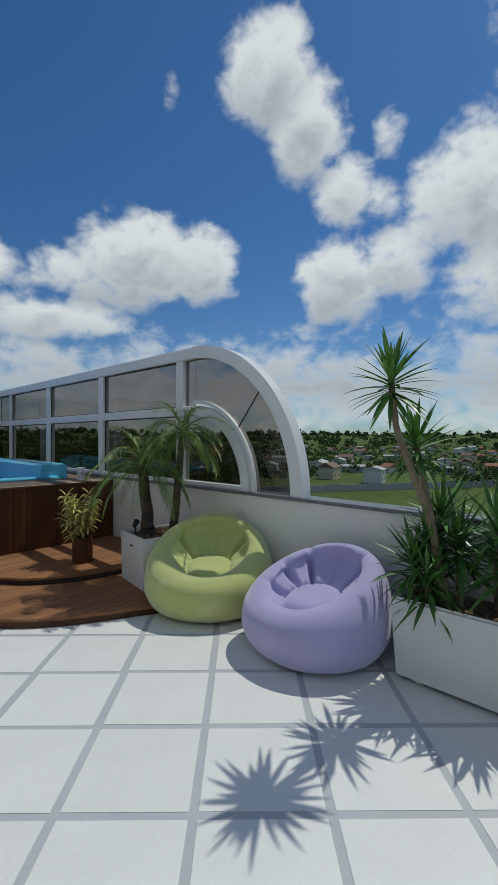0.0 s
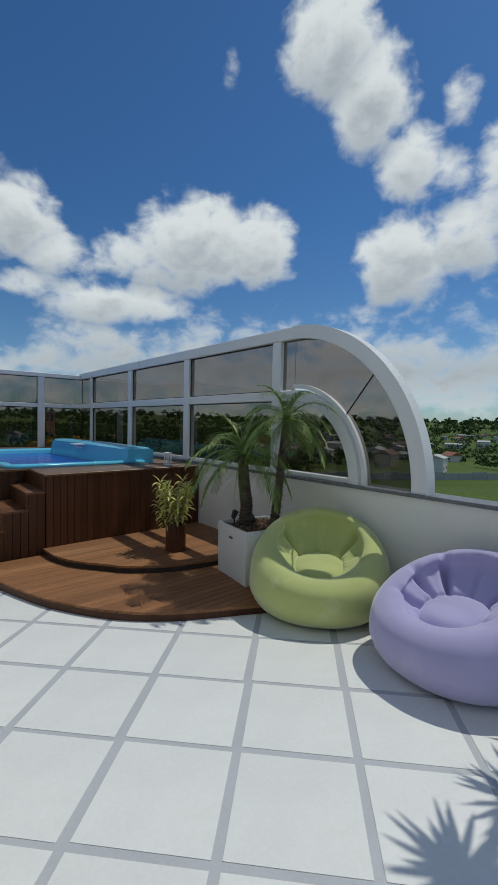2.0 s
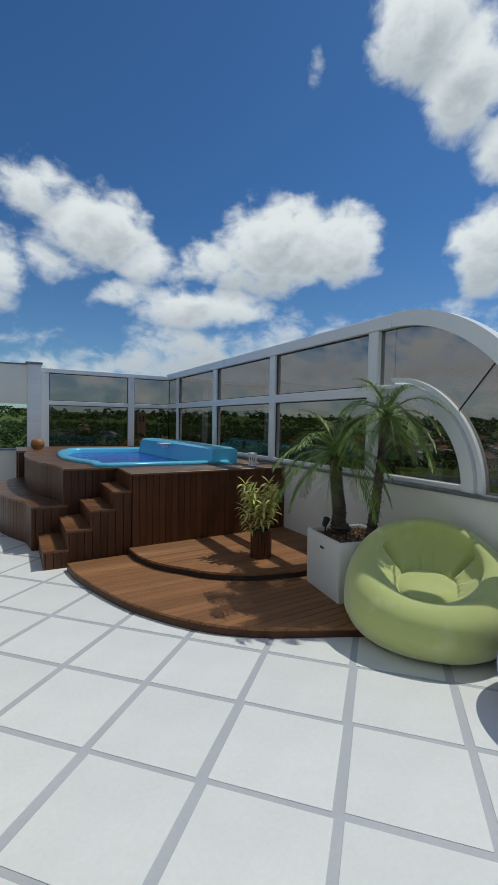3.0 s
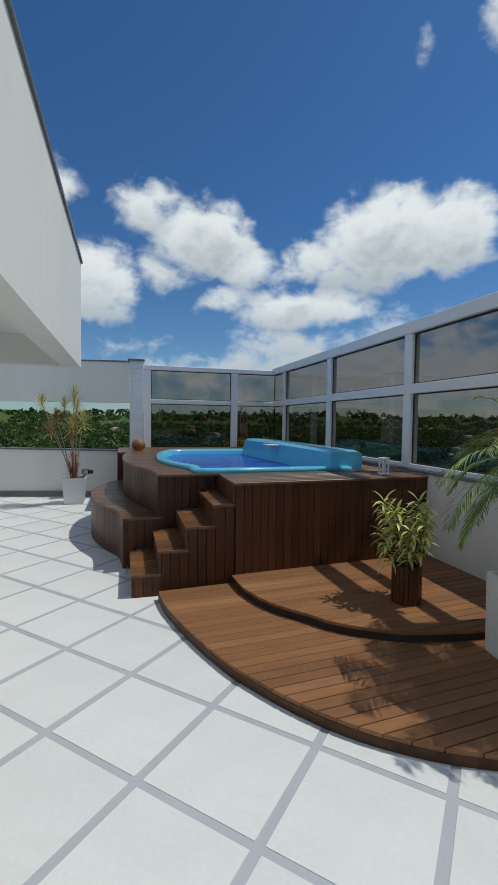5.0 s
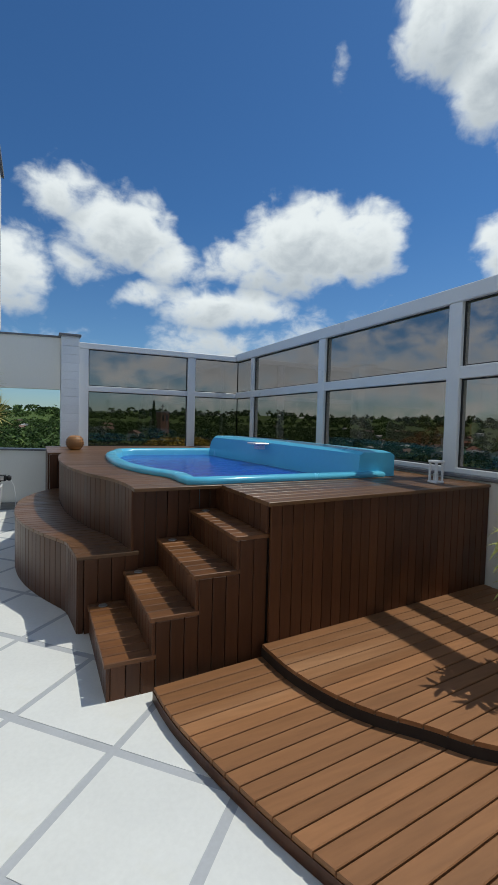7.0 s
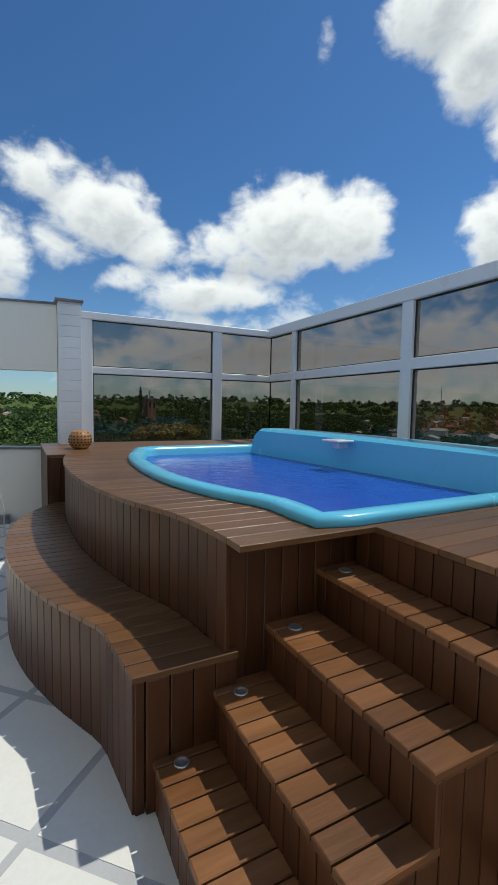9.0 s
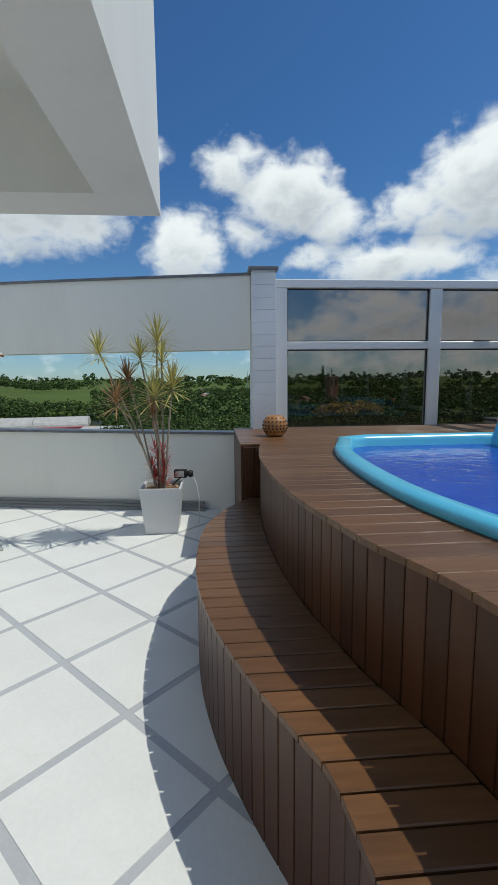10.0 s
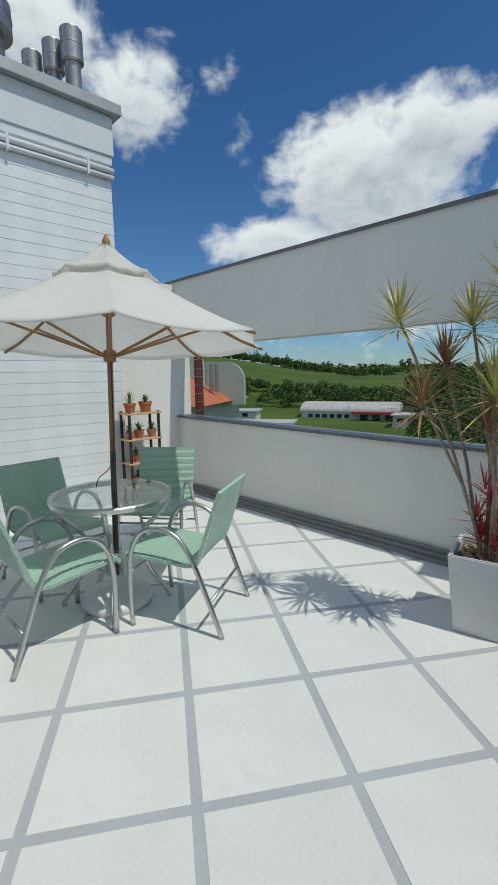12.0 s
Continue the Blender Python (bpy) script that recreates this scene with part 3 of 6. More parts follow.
def bench():
    b = tagged(thing("timber_bench"), "curved dark timber step bench wrapped round the pool platform", "bench")
    core = bmesh.new()
    ys = [4.09 + 0.2 * i for i in range(14)]
    prism(core, [(bench_edge(y) + 0.03, y) for y in ys] + [(max(deck_edge(y) - 0.02, bench_edge(y) + 0.04), y) for y in reversed(ys)], 0.0, Z_BENCH - 0.025)
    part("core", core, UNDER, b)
    w, y = 0.082, 4.04
    while y < 6.84:
        y0, y1 = y + 0.003, min(y + w - 0.003, 6.86)
        part("deck_board", board(strip(lambda q: bench_edge(q) - 0.022, lambda q: max(deck_edge(q) + (0.03 if q < 4.13 else -0.02), bench_edge(q) + 0.03), y0, y1), Z_BENCH), DECK_BROWN, b)
        y += w
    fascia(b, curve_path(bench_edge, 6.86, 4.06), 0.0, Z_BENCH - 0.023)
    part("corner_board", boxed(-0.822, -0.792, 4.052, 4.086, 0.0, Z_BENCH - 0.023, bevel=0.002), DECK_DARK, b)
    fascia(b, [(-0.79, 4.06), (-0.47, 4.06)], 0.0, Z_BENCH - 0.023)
    return b


STEP_X = [-0.746, -0.538, -0.324, -0.104]
STEP_Z = [0.18, 0.36, 0.54, 0.715]


def steps():
    s = tagged(thing("pool_steps"), "four timber steps with small round lamps up to the pool", "steps")
    y0, y1 = 3.315, 4.085
    for i, (x, z) in enumerate(zip(STEP_X, STEP_Z)):
        x1 = STEP_X[i + 1] if i < 3 else 0.055
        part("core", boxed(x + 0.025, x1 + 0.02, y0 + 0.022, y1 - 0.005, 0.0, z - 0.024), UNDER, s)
        w, y = (y1 - y0) / 10, y0
        for k in range(10):
            part("tread_board", board([(x - 0.022, y + 0.003), (x1 + 0.02, y + 0.003), (x1 + 0.02, y + w - 0.003), (x - 0.022, y + w - 0.003)], z), DECK_STEP, s)
            y += w
        zl = STEP_Z[i - 1] if i else 0.0
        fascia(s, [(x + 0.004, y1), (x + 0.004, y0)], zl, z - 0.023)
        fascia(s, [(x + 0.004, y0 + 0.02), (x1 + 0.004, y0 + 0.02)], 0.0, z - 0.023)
        lamp = part("step_lamp", lathe(bmesh.new(), [(0.026, z), (0.026, z + 0.003), (0.019, z + 0.005), (0.017, z + 0.002), (0.004, z + 0.004)], 16, x + 0.06, y1 - 0.09), SATIN, s, "small round steel step lamp", True)
    return s


def low_deck(name, left, y_from, z, label, holes=()):
    d = tagged(thing(name), label, "deck")
    core = bmesh.new()
    ys = [y_from + 0.02 + (3.30 - y_from - 0.02) * i / 30 for i in range(31)]
    pts = [(left(y) + 0.02, y) for y in ys] + [(1.98, 3.30), (1.98, y_from + 0.05)]
    prism(core, [(x, y + 0.085 * x) for x, y in pts], z - 0.062, z - 0.022)
    part("core", core, UNDER, d)
    w, y = 0.076, 3.29
    while y > y_from:
        y0 = max(y - w + 0.004, y_from)
        part("deck_board", board(strip(left, flat(1.985), y0, y - 0.002, lambda x, q: 0.085 * x, 6), z), DECK, d)
        y -= w
    edge = bmesh.new()
    line = [(left(y) - 0.004, y + 0.085 * left(y)) for y in [y_from + (3.29 - y_from) * i / 60 for i in range(61)]]
    rows = [[edge.verts.new((px + ox, py, pz)) for ox, pz in ((0, z - 0.066), (0, z - 0.02), (0.016, z - 0.02), (0.016, z - 0.066))] for px, py in line]
    for a, b in zip(rows, rows[1:]):
        for k in range(4):
            edge.faces.new((a[k], b[k], b[(k + 1) % 4], a[(k + 1) % 4]))
    # the upper deck's strip is near-black, the shade of its gap as colour
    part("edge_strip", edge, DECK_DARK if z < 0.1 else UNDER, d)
    return d


SATIN = material("satin_lamp_metal", (0.70, 0.69, 0.66), 0.36, 0.85, vary=0.05, bump=0.02)
CHROME = material("brushed_steel", (0.62, 0.62, 0.63), 0.28, 1.0, vary=0.05, bump=0.02)
platform()
bench()
steps()
# the arcs above are plan lines before the boards' slight slant
low_deck("low_deck", low1, 0.60, Z_LOW1, "curved low hardwood deck lying on the terrace floor")
low_deck("upper_low_deck", low2, 1.82, Z_LOW2, "smaller curved hardwood deck on the low deck")


def pool():
    p = tagged(thing("pool"), "light blue fibreglass plunge pool set in the timber platform", "pool")
    ys = [4.05 + (6.85 - 4.05) * i / 28 for i in range(29)]
    left = [(pool_left(y), y) for y in ys]
    outline = left + [(0.05, 6.93), (1.0, 6.93), (1.43, 6.9), (1.43, 4.06), (-0.02, 4.04)]

    def offset(poly, d):
        n, out = len(poly), []
        for i in range(n):
            a, b, c = Vector(poly[i - 1]), Vector(poly[i]), Vector(poly[(i + 1) % n])
            n1, n2 = (b - a).normalized(), (c - b).normalized()
            m = Vector((-(n1.y + n2.y), n1.x + n2.x))
            m = m.normalized() if m.length > 1e-6 else Vector((-n1.y, n1.x))
            out.append(tuple(b + m * d))
        return out

    # rim and basin: rings from the outer lip over the top down to the floor
    bm = bmesh.new()
    rings = []
    for d, z in ((0.075, 0.891), (0.082, 0.912), (0.07, 0.930), (0.03, 0.938), (-0.015, 0.932), (-0.035, 0.90), (-0.05, 0.6), (-0.10, 0.15)):
        rings.append([bm.verts.new((x, y, z)) for x, y in offset(outline, d)])
    for a, b in zip(rings, rings[1:]):
        for k in range(len(a)):
            bm.faces.new((a[k], a[(k + 1) % len(a)], b[(k + 1) % len(b)], b[k]))
    bm.faces.new(rings[-1])
    part("shell", bm, POOL_BLUE, p, smooth=True)
    water = bmesh.new()
    water.faces.new([water.verts.new((x, y, 0.852)) for x, y in offset(outline, -0.03)])
    part("water", water, WATER, p, "deep blue rippled pool water")
    # raised back rest along one side
    rest = bmesh.new()
    prof = [(0.0, 0.80), (0.02, 1.09), (0.06, 1.115), (0.34, 1.115), (0.38, 1.09), (0.38, 0.90)]
    rows = []
    for u, zs in ((0.0, 0.35), (0.02, 0.8), (0.05, 1.0), (0.5, 1.0), (0.97, 0.94), (1.0, 0.9)):
        y = 6.88 - u * 2.82
        x = 1.03 + 0.22 * u
        rows.append([rest.verts.new((x + dx, y, 0.80 + (z - 0.80) * zs)) for dx, z in prof])
    for a, b in zip(rows, rows[1:]):
        for k in range(len(prof) - 1):
            rest.faces.new((a[k], b[k], b[k + 1], a[k + 1]))
    rest.faces.new(rows[0])
    rest.faces.new(rows[-1][::-1])
    part("back_rest", rest, POOL_BLUE, p, "raised blue back rest of the pool")
    spout = bmesh.new()
    box(spout, 0.98, 1.14, 5.35, 5.55, 1.07, 1.09, bevel=0.006)
    box(spout, 1.04, 1.12, 5.40, 5.50, 1.02, 1.07, bevel=0.006)
    part("water_spout", spout, POOL_PALE, p, "pale moulded pool water spout")


def water_material():
    m = bpy.data.materials.new("pool_water")
    m.use_nodes = True
    nt = m.node_tree
    b = nt.nodes["Principled BSDF"]
    b.inputs["Base Color"].default_value = (0.02, 0.07, 0.42, 1)
    b.inputs["Roughness"].default_value = 0.14
    b.inputs["Specular IOR Level"].default_value = 0.3
    b.inputs["IOR"].default_value = 1.33
    tc = nt.nodes.new("ShaderNodeTexCoord")
    n = nt.nodes.new("ShaderNodeTexNoise")
    n.inputs["Scale"].default_value, n.inputs["Detail"].default_value = 7.0, 4.0
    nt.links.new(tc.outputs["Object"], n.inputs["Vector"])
    bp = nt.nodes.new("ShaderNodeBump")
    bp.inputs["Strength"].default_value, bp.inputs["Distance"].default_value = 0.35, 0.03
    nt.links.new(n.outputs["Fac"], bp.inputs["Height"])
    nt.links.new(bp.outputs[0], b.inputs["Normal"])
    mix = nt.nodes.new("ShaderNodeMix")
    mix.data_type = "RGBA"
    mix.inputs["A"].default_value, mix.inputs["B"].default_value = (0.014, 0.06, 0.40, 1), (0.028, 0.11, 0.54, 1)
    nt.links.new(n.outputs["Fac"], mix.inputs["Factor"])
    nt.links.new(mix.outputs["Result"], b.inputs["Base Color"])
    return m


WATER = water_material()
POOL_PALE = material("pale_gelcoat", (0.7, 0.72, 0.72), 0.3, vary=0.03)
pool()

# ---- inflatable armchairs ----
def smooth_profile(points, n):
    """n points along a Catmull-Rom line through the given ones."""
    out = []
    m = len(points) - 1
    for i in range(n):
        u = i / (n - 1) * m
        k = min(int(u), m - 1)
        f = u - k
        p = [points[max(0, min(m, j))] for j in (k - 1, k, k + 1, k + 2)]
        out.append(tuple(0.5 * (2 * p[1][c] + (p[2][c] - p[0][c]) * f + (2 * p[0][c] - 5 * p[1][c] + 4 * p[2][c] - p[3][c]) * f * f + (3 * p[1][c] - p[0][c] - 3 * p[2][c] + p[3][c]) * f**3) for c in (0, 1)))
    return out


def inflatable_chair(at, facing, high, wide_by, label, mat, folds):
    """folds: (degrees from the front, depth, half width in degrees, reach up the backrest)."""
    chair = thing("inflatable_chair", at, label, "armchair", "inflatable armchairs by the parapet", turn=facing)
    bm = bmesh.new()
    n, rows = 180, 56
    rings = []
    for i in range(n):
        a = 2 * math.pi * i / n
        back = 0.5 - 0.5 * math.cos(a)  # 0 in front, 1 behind
        side = abs(math.sin(a))
        ridge = 0.35 + (high - 0.35) * back**1.05
        front, rear = max(0.0, math.cos(a)) ** 1.5, max(0.0, -math.cos(a)) ** 1.5
        crease = 0.062 * front + 0.03 * rear + 0.006
        seat = 0.335 + 0.07 * back
        dip = seat - crease
        lean = 0.07 * back
        well = 0.185 + 0.07 * front + 0.02 * rear
        rise = ridge - dip
        prof = [(0.0, 0.0), (0.33, 0.0), (0.46, 0.035), (0.53, 0.12), (0.545 + lean * 0.2, 0.20), (0.525 + lean * 0.35, 0.20 + (ridge - 0.20) * 0.55), (0.46 + lean * 0.5, 0.20 + (ridge - 0.20) * 0.90), (0.385 + lean * 0.4, ridge), (0.328 + lean * 0.3, dip + rise * 0.91), (well + (0.15 + lean * 0.15 - 0.105 * front) * 1.0, dip + rise * 0.64), (well + 0.075 - 0.045 * front, dip + rise * 0.30), (well + 0.014, dip + 0.012 + rise * 0.06), (well, dip), (well - 0.02, dip + crease * 0.55), (well - 0.08, seat * 0.6 + 0.37 * 0.4), (0.0, 0.37)]
        line = smooth_profile(prof, rows)
        pinch = [(math.exp(-(((math.degrees(a) - w + 180) % 360 - 180) / wide) ** 2) * deep, reach) for w, deep, wide, reach in folds]
        ring = []
        for k, (r, z) in enumerate(line):
            v = k / rows
            fold = sum(p * math.exp(-((v - 0.68 + reach * 0.5) / (0.05 + reach)) ** 2) for p, reach in pinch)
            pucker = 0.0025 * math.sin(a * 30) * math.exp(-((v - 0.74) / 0.06) ** 2)
            seam = 0.006 * math.exp(-((v - 0.20) / 0.012) ** 2)
            r2 = r * wide_by * (1.0 + 0.05 * side) + fold * 0.7 - seam
            ring.append((r2 * math.cos(a), r2 * math.sin(a), z - fold + pucker))
        rings.append(ring)
    bottom, top = bm.verts.new((0, 0, 0.0)), bm.verts.new((0, 0, 0.37))
    vs = [[bm.verts.new(p) for p in ring[1:-1]] for ring in rings]
    for i in range(n):
        a, b = vs[i], vs[(i + 1) % n]
        bm.faces.new((bottom, b[0], a[0]))
        for k in range(len(a) - 1):
            bm.faces.new((a[k], b[k], b[k + 1], a[k + 1]))
        bm.faces.new((a[-1], b[-1], top))
    part("body", bm, mat, chair, smooth=True)
    valve = lathe(bmesh.new(), [(0.016, 0.0), (0.018, 0.004), (0.010, 0.008), (0.004, 0.009)], 14)
    bmesh.ops.transform(valve, matrix=pose(0.355 * wide_by, -0.405 * wide_by, 0.13, 0, 90, -48), verts=valve.verts)
    part("valve", valve, mat, chair, smooth=True)
    return chair


def velvet(name, color, pale):
    m = material(name, color, 0.85, vary=0.05, scale=3, fine=220, bump=0.1, second=pale, second_at=0.56, second_scale=4, spec=0.2)
    b = m.node_tree.nodes["Principled BSDF"]
    b.inputs["Sheen Weight"].default_value = 0.6
    b.inputs["Sheen Roughness"].default_value = 0.5
    return m


inflatable_chair((1.464, 0.84, 0.004), 221, 0.73, 0.95, "lime green flocked inflatable armchair on the terrace floor", velvet("green_flock", (0.50, 0.55, 0.20), (0.56, 0.60, 0.27)), [(126, 0.075, 4.5, 0.08), (234, 0.075, 4.5, 0.08), (172, 0.012, 2.5, 0.02), (188, 0.012, 2.5, 0.02), (96, 0.012, 9, 0.03), (264, 0.012, 9, 0.03)])
inflatable_chair((1.475, -0.255, 0.004), 170, 0.66, 0.89, "lilac flocked inflatable armchair beside the planter", velvet("lilac_flock", (0.45, 0.415, 0.68), (0.50, 0.46, 0.70)), [(-22, 0.05, 5, 0.05), (-60, 0.075, 5, 0.07), (-96, 0.085, 5, 0.08), (-130, 0.09, 4.5, 0.09), (-170, 0.02, 3, 0.05), (150, 0.075, 4.5, 0.08), (80, 0.02, 8, 0.03)])


# ---- plants ----
def sword_leaf(bm, base, way, length, width, droop, seg=4, fold=0.25):
    """A pointed leaf that starts along way and bends down."""
    base, d = Vector(base), Vector(way).normalized()
    side = d.cross(Vector((0, 0, 1)))
    side = side.normalized() if side.length > 1e-3 else Vector((1, 0, 0))
    p, rows = base.copy(), []
    for i in range(seg + 1):
        u = i / seg
        w = width * (0.55 + 1.2 * u if u < 0.35 else 1.0 * (1 - ((u - 0.35) / 0.65) ** 1.6)) * 0.5
        up = side.cross(d).normalized()
        rows.append((p - side * w + up * w * fold, p.copy(), p + side * w + up * w * fold))
        p = p + d * (length / seg)
        d = (d + Vector((0, 0, -droop / seg))).normalized()
    prev = None
    for i, (a, m, b) in enumerate(rows):
        if i == seg:
            tip = bm.verts.new(m)
            bm.faces.new((prev[0], prev[1], tip))
            bm.faces.new((prev[1], prev[2], tip))
            break
        cur = [bm.verts.new(q) for q in (a, m, b)]
        if prev:
            bm.faces.new((prev[0], prev[1], cur[1], cur[0]))
            bm.faces.new((prev[1], prev[2], cur[2], cur[1]))
        prev = cur


def rosette(bm, rng, centre, n, length, width, low=-0.5, high=1.3, droop=0.5, stem=0.08):
    for i in range(n):
        a = 2.39996 * i + rng.uniform(-0.25, 0.25)
        e = high + (low - high) * (i / n) ** 0.9 + rng.uniform(-0.12, 0.12)
        way = Vector((math.cos(a) * math.cos(e), math.sin(a) * math.cos(e), math.sin(e)))
        base = Vector(centre) + Vector((0, 0, -stem * i / n)) + way * 0.01
        sword_leaf(bm, base, way, length * rng.uniform(0.75, 1.1), width * rng.uniform(0.85, 1.15), droop * rng.uniform(0.5, 1.4) * max(0.3, math.cos(e)))


def bent_trunk(bm, pts, r0, r1, n=9, rings=14, rough=0.06, seed=0):
    rng = random.Random(seed)
    line = []
    m = len(pts) - 1
    for i in range(rings + 1):
        u = i / rings * m
        k = min(int(u), m - 1)
        line.append(Vector(pts[k]).lerp(Vector(pts[k + 1]), u - k))
    radii = [(r0 + (r1 - r0) * i / rings) * (1 + rough * (1 if i % 2 else -1) + rng.uniform(-rough, rough) * 0.5) for i in range(rings + 1)]
    return ring_tube(bm, line, radii, n)


BARK = material("grey_brown_bark", (0.20, 0.155, 0.11), 0.85, vary=0.3, scale=14, fine=70, bump=0.6)
PALE_BARK = material("pale_ringed_bark", (0.34, 0.29, 0.23), 0.85, vary=0.25, scale=18, fine=70, bump=0.5)
BARK_DARK = material("dark_fibrous_bark", (0.075, 0.055, 0.04), 0.9, vary=0.35, scale=20, fine=90, bump=0.8)
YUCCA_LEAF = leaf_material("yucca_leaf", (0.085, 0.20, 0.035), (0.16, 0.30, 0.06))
# the same leaf in darker green, with the lower crowns' shade in its colour
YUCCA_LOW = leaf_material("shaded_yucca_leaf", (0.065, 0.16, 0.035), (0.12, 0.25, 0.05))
PALM_LEAF = leaf_material("palm_leaflet", (0.17, 0.26, 0.055), (0.30, 0.38, 0.10))
GOLD_LEAF = leaf_material("variegated_leaf", (0.60, 0.58, 0.17), (0.36, 0.42, 0.09))
DRAC_GOLD = leaf_material("golden_dracaena_leaf", (0.55, 0.50, 0.18), (0.36, 0.36, 0.10))
DRAC_RUST = leaf_material("rust_dracaena_leaf", (0.36, 0.20, 0.09), (0.45, 0.34, 0.14))
RED_LEAF = leaf_material("red_leaf", (0.48, 0.07, 0.055), (0.22, 0.03, 0.035))
SOIL = material("bark_chips", (0.16, 0.10, 0.065), 0.95, vary=0.45, scale=25, fine=110, bump=1.0, second=(0.32, 0.22, 0.14), second_at=0.5, second_scale=30)
PEBBLE = material("tan_pebbles", (0.48, 0.36, 0.22), 0.8, vary=0.3, scale=18, fine=60, bump=0.4, random_tone=0.35, island=True)
POT_WHITE = material("white_planter_paint", (0.70, 0.71, 0.72), 0.45, vary=0.04, scale=2, fine=50, bump=0.05)
CLAY = material("terracotta", (0.45, 0.16, 0.075), 0.8, vary=0.12, scale=8, fine=80, bump=0.2)


def stones(rng, cx, cy, z, rx, ry, n, size):
    bm = bmesh.new()
    for _ in range(n):
        r = size * rng.uniform(0.6, 1.2)
        m = pose(cx + rng.uniform(-rx, rx), cy + rng.uniform(-ry, ry), z + rng.uniform(-0.3, 0.5) * size, rng.uniform(0, 360), rng.uniform(0, 360), 0) @ Matrix.Diagonal((r, r * 0.75, r * 0.6, 1))
        bmesh.ops.create_icosphere(bm, subdivisions=1, radius=1.0, matrix=m)
    return bm


def tapered_box(bm, hx0, hy0, hx1, hy1, z0, z1, wall=0.03, bevel=0.008):
    """An open planter: outer taper, rim, inner wall and floor."""
    def loop(hx, hy, z):
        return [bm.verts.new(p) for p in ((-hx, -hy, z), (hx, -hy, z), (hx, hy, z), (-hx, hy, z))]
    d = z1 - 0.07
    loops = [loop(hx0, hy0, z0), loop(hx1, hy1, z1), loop(hx1 - wall, hy1 - wall, z1), loop(hx1 - wall, hy1 - wall, d)]
    bm.faces.new(loops[0][::-1])
    bm.faces.new(loops[-1])
    for a, b in zip(loops, loops[1:]):
        for k in range(4):
            bm.faces.new((a[k], a[(k + 1) % 4], b[(k + 1) % 4], b[k]))
    edges = [e for e in bm.edges if sum(abs(v.co.z - z1) < 1e-6 for v in e.verts) >= 1]
    bmesh.ops.bevel(bm, geom=edges, offset=bevel, segments=2, affect="EDGES")
    return bm


def trough():
    t = thing("planter_trough", (1.72, -1.78, 0.0), "long white planter trough with rounded edges on short feet", "planter")
    part("body", tapered_box(bmesh.new(), 0.235, 0.94, 0.255, 0.97, 0.035, 0.50, 0.035, 0.015), POT_WHITE, t)
    for x in (-0.17, 0.17):
        for y in (-0.82, 0.0, 0.82):
            part("foot", lathe(bmesh.new(), [(0.03, 0.0), (0.045, 0.015), (0.045, 0.035)], 12, x, y), POT_WHITE, t)
    part("soil", boxed(-0.22, 0.22, -0.93, 0.93, 0.42, 0.445), SOIL, t)


def yucca():
    y = thing("yucca", (1.72, -1.25, 0.445), "tall yucca with bare trunks and spiky green crowns, potted", "yucca")
    rng = random.Random(4)
    ox, oy, oz = 1.72, -1.25, 0.445

    def rel(p):
        return (p[0] - ox, p[1] - oy, p[2] - oz)

    crowns = [((1.20, -0.95, 1.77), 60, 0.27, 0.031), ((1.50, -0.96, 1.42), 56, 0.275, 0.031)]
    part("trunk", bent_trunk(bmesh.new(), [rel((1.62, -1.08, 0.43)), rel((1.53, -1.04, 0.95)), rel((1.36, -0.98, 1.30)), rel((1.24, -0.96, 1.50)), rel((1.20, -0.95, 1.75))], 0.024, 0.016, 9, 26, 0.05, seed=1), BARK, y)
    part("trunk", bent_trunk(bmesh.new(), [rel((1.66, -1.10, 0.43)), rel((1.56, -1.02, 1.0)), rel((1.50, -0.96, 1.40))], 0.021, 0.015, 9, 22, 0.05, seed=2), BARK, y)
    for c, n, l, w in crowns:
        bm = bmesh.new()
        rosette(bm, rng, rel(c), n, l, w, -0.75, 1.35, 0.35, 0.10)
        part("crown", bm, YUCCA_LEAF, y)
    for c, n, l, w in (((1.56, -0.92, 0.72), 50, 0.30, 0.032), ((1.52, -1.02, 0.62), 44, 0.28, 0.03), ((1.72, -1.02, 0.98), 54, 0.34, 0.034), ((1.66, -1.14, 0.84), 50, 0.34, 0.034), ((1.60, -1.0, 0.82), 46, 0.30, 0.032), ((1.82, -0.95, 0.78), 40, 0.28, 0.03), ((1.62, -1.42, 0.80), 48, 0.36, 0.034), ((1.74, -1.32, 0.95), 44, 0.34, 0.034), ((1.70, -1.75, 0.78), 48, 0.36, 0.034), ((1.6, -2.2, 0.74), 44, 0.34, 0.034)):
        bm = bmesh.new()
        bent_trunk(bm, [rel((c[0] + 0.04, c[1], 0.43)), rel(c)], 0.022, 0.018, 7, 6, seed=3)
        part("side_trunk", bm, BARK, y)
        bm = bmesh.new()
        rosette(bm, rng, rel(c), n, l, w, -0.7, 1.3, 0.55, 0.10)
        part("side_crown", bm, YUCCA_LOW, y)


trough()
yucca()


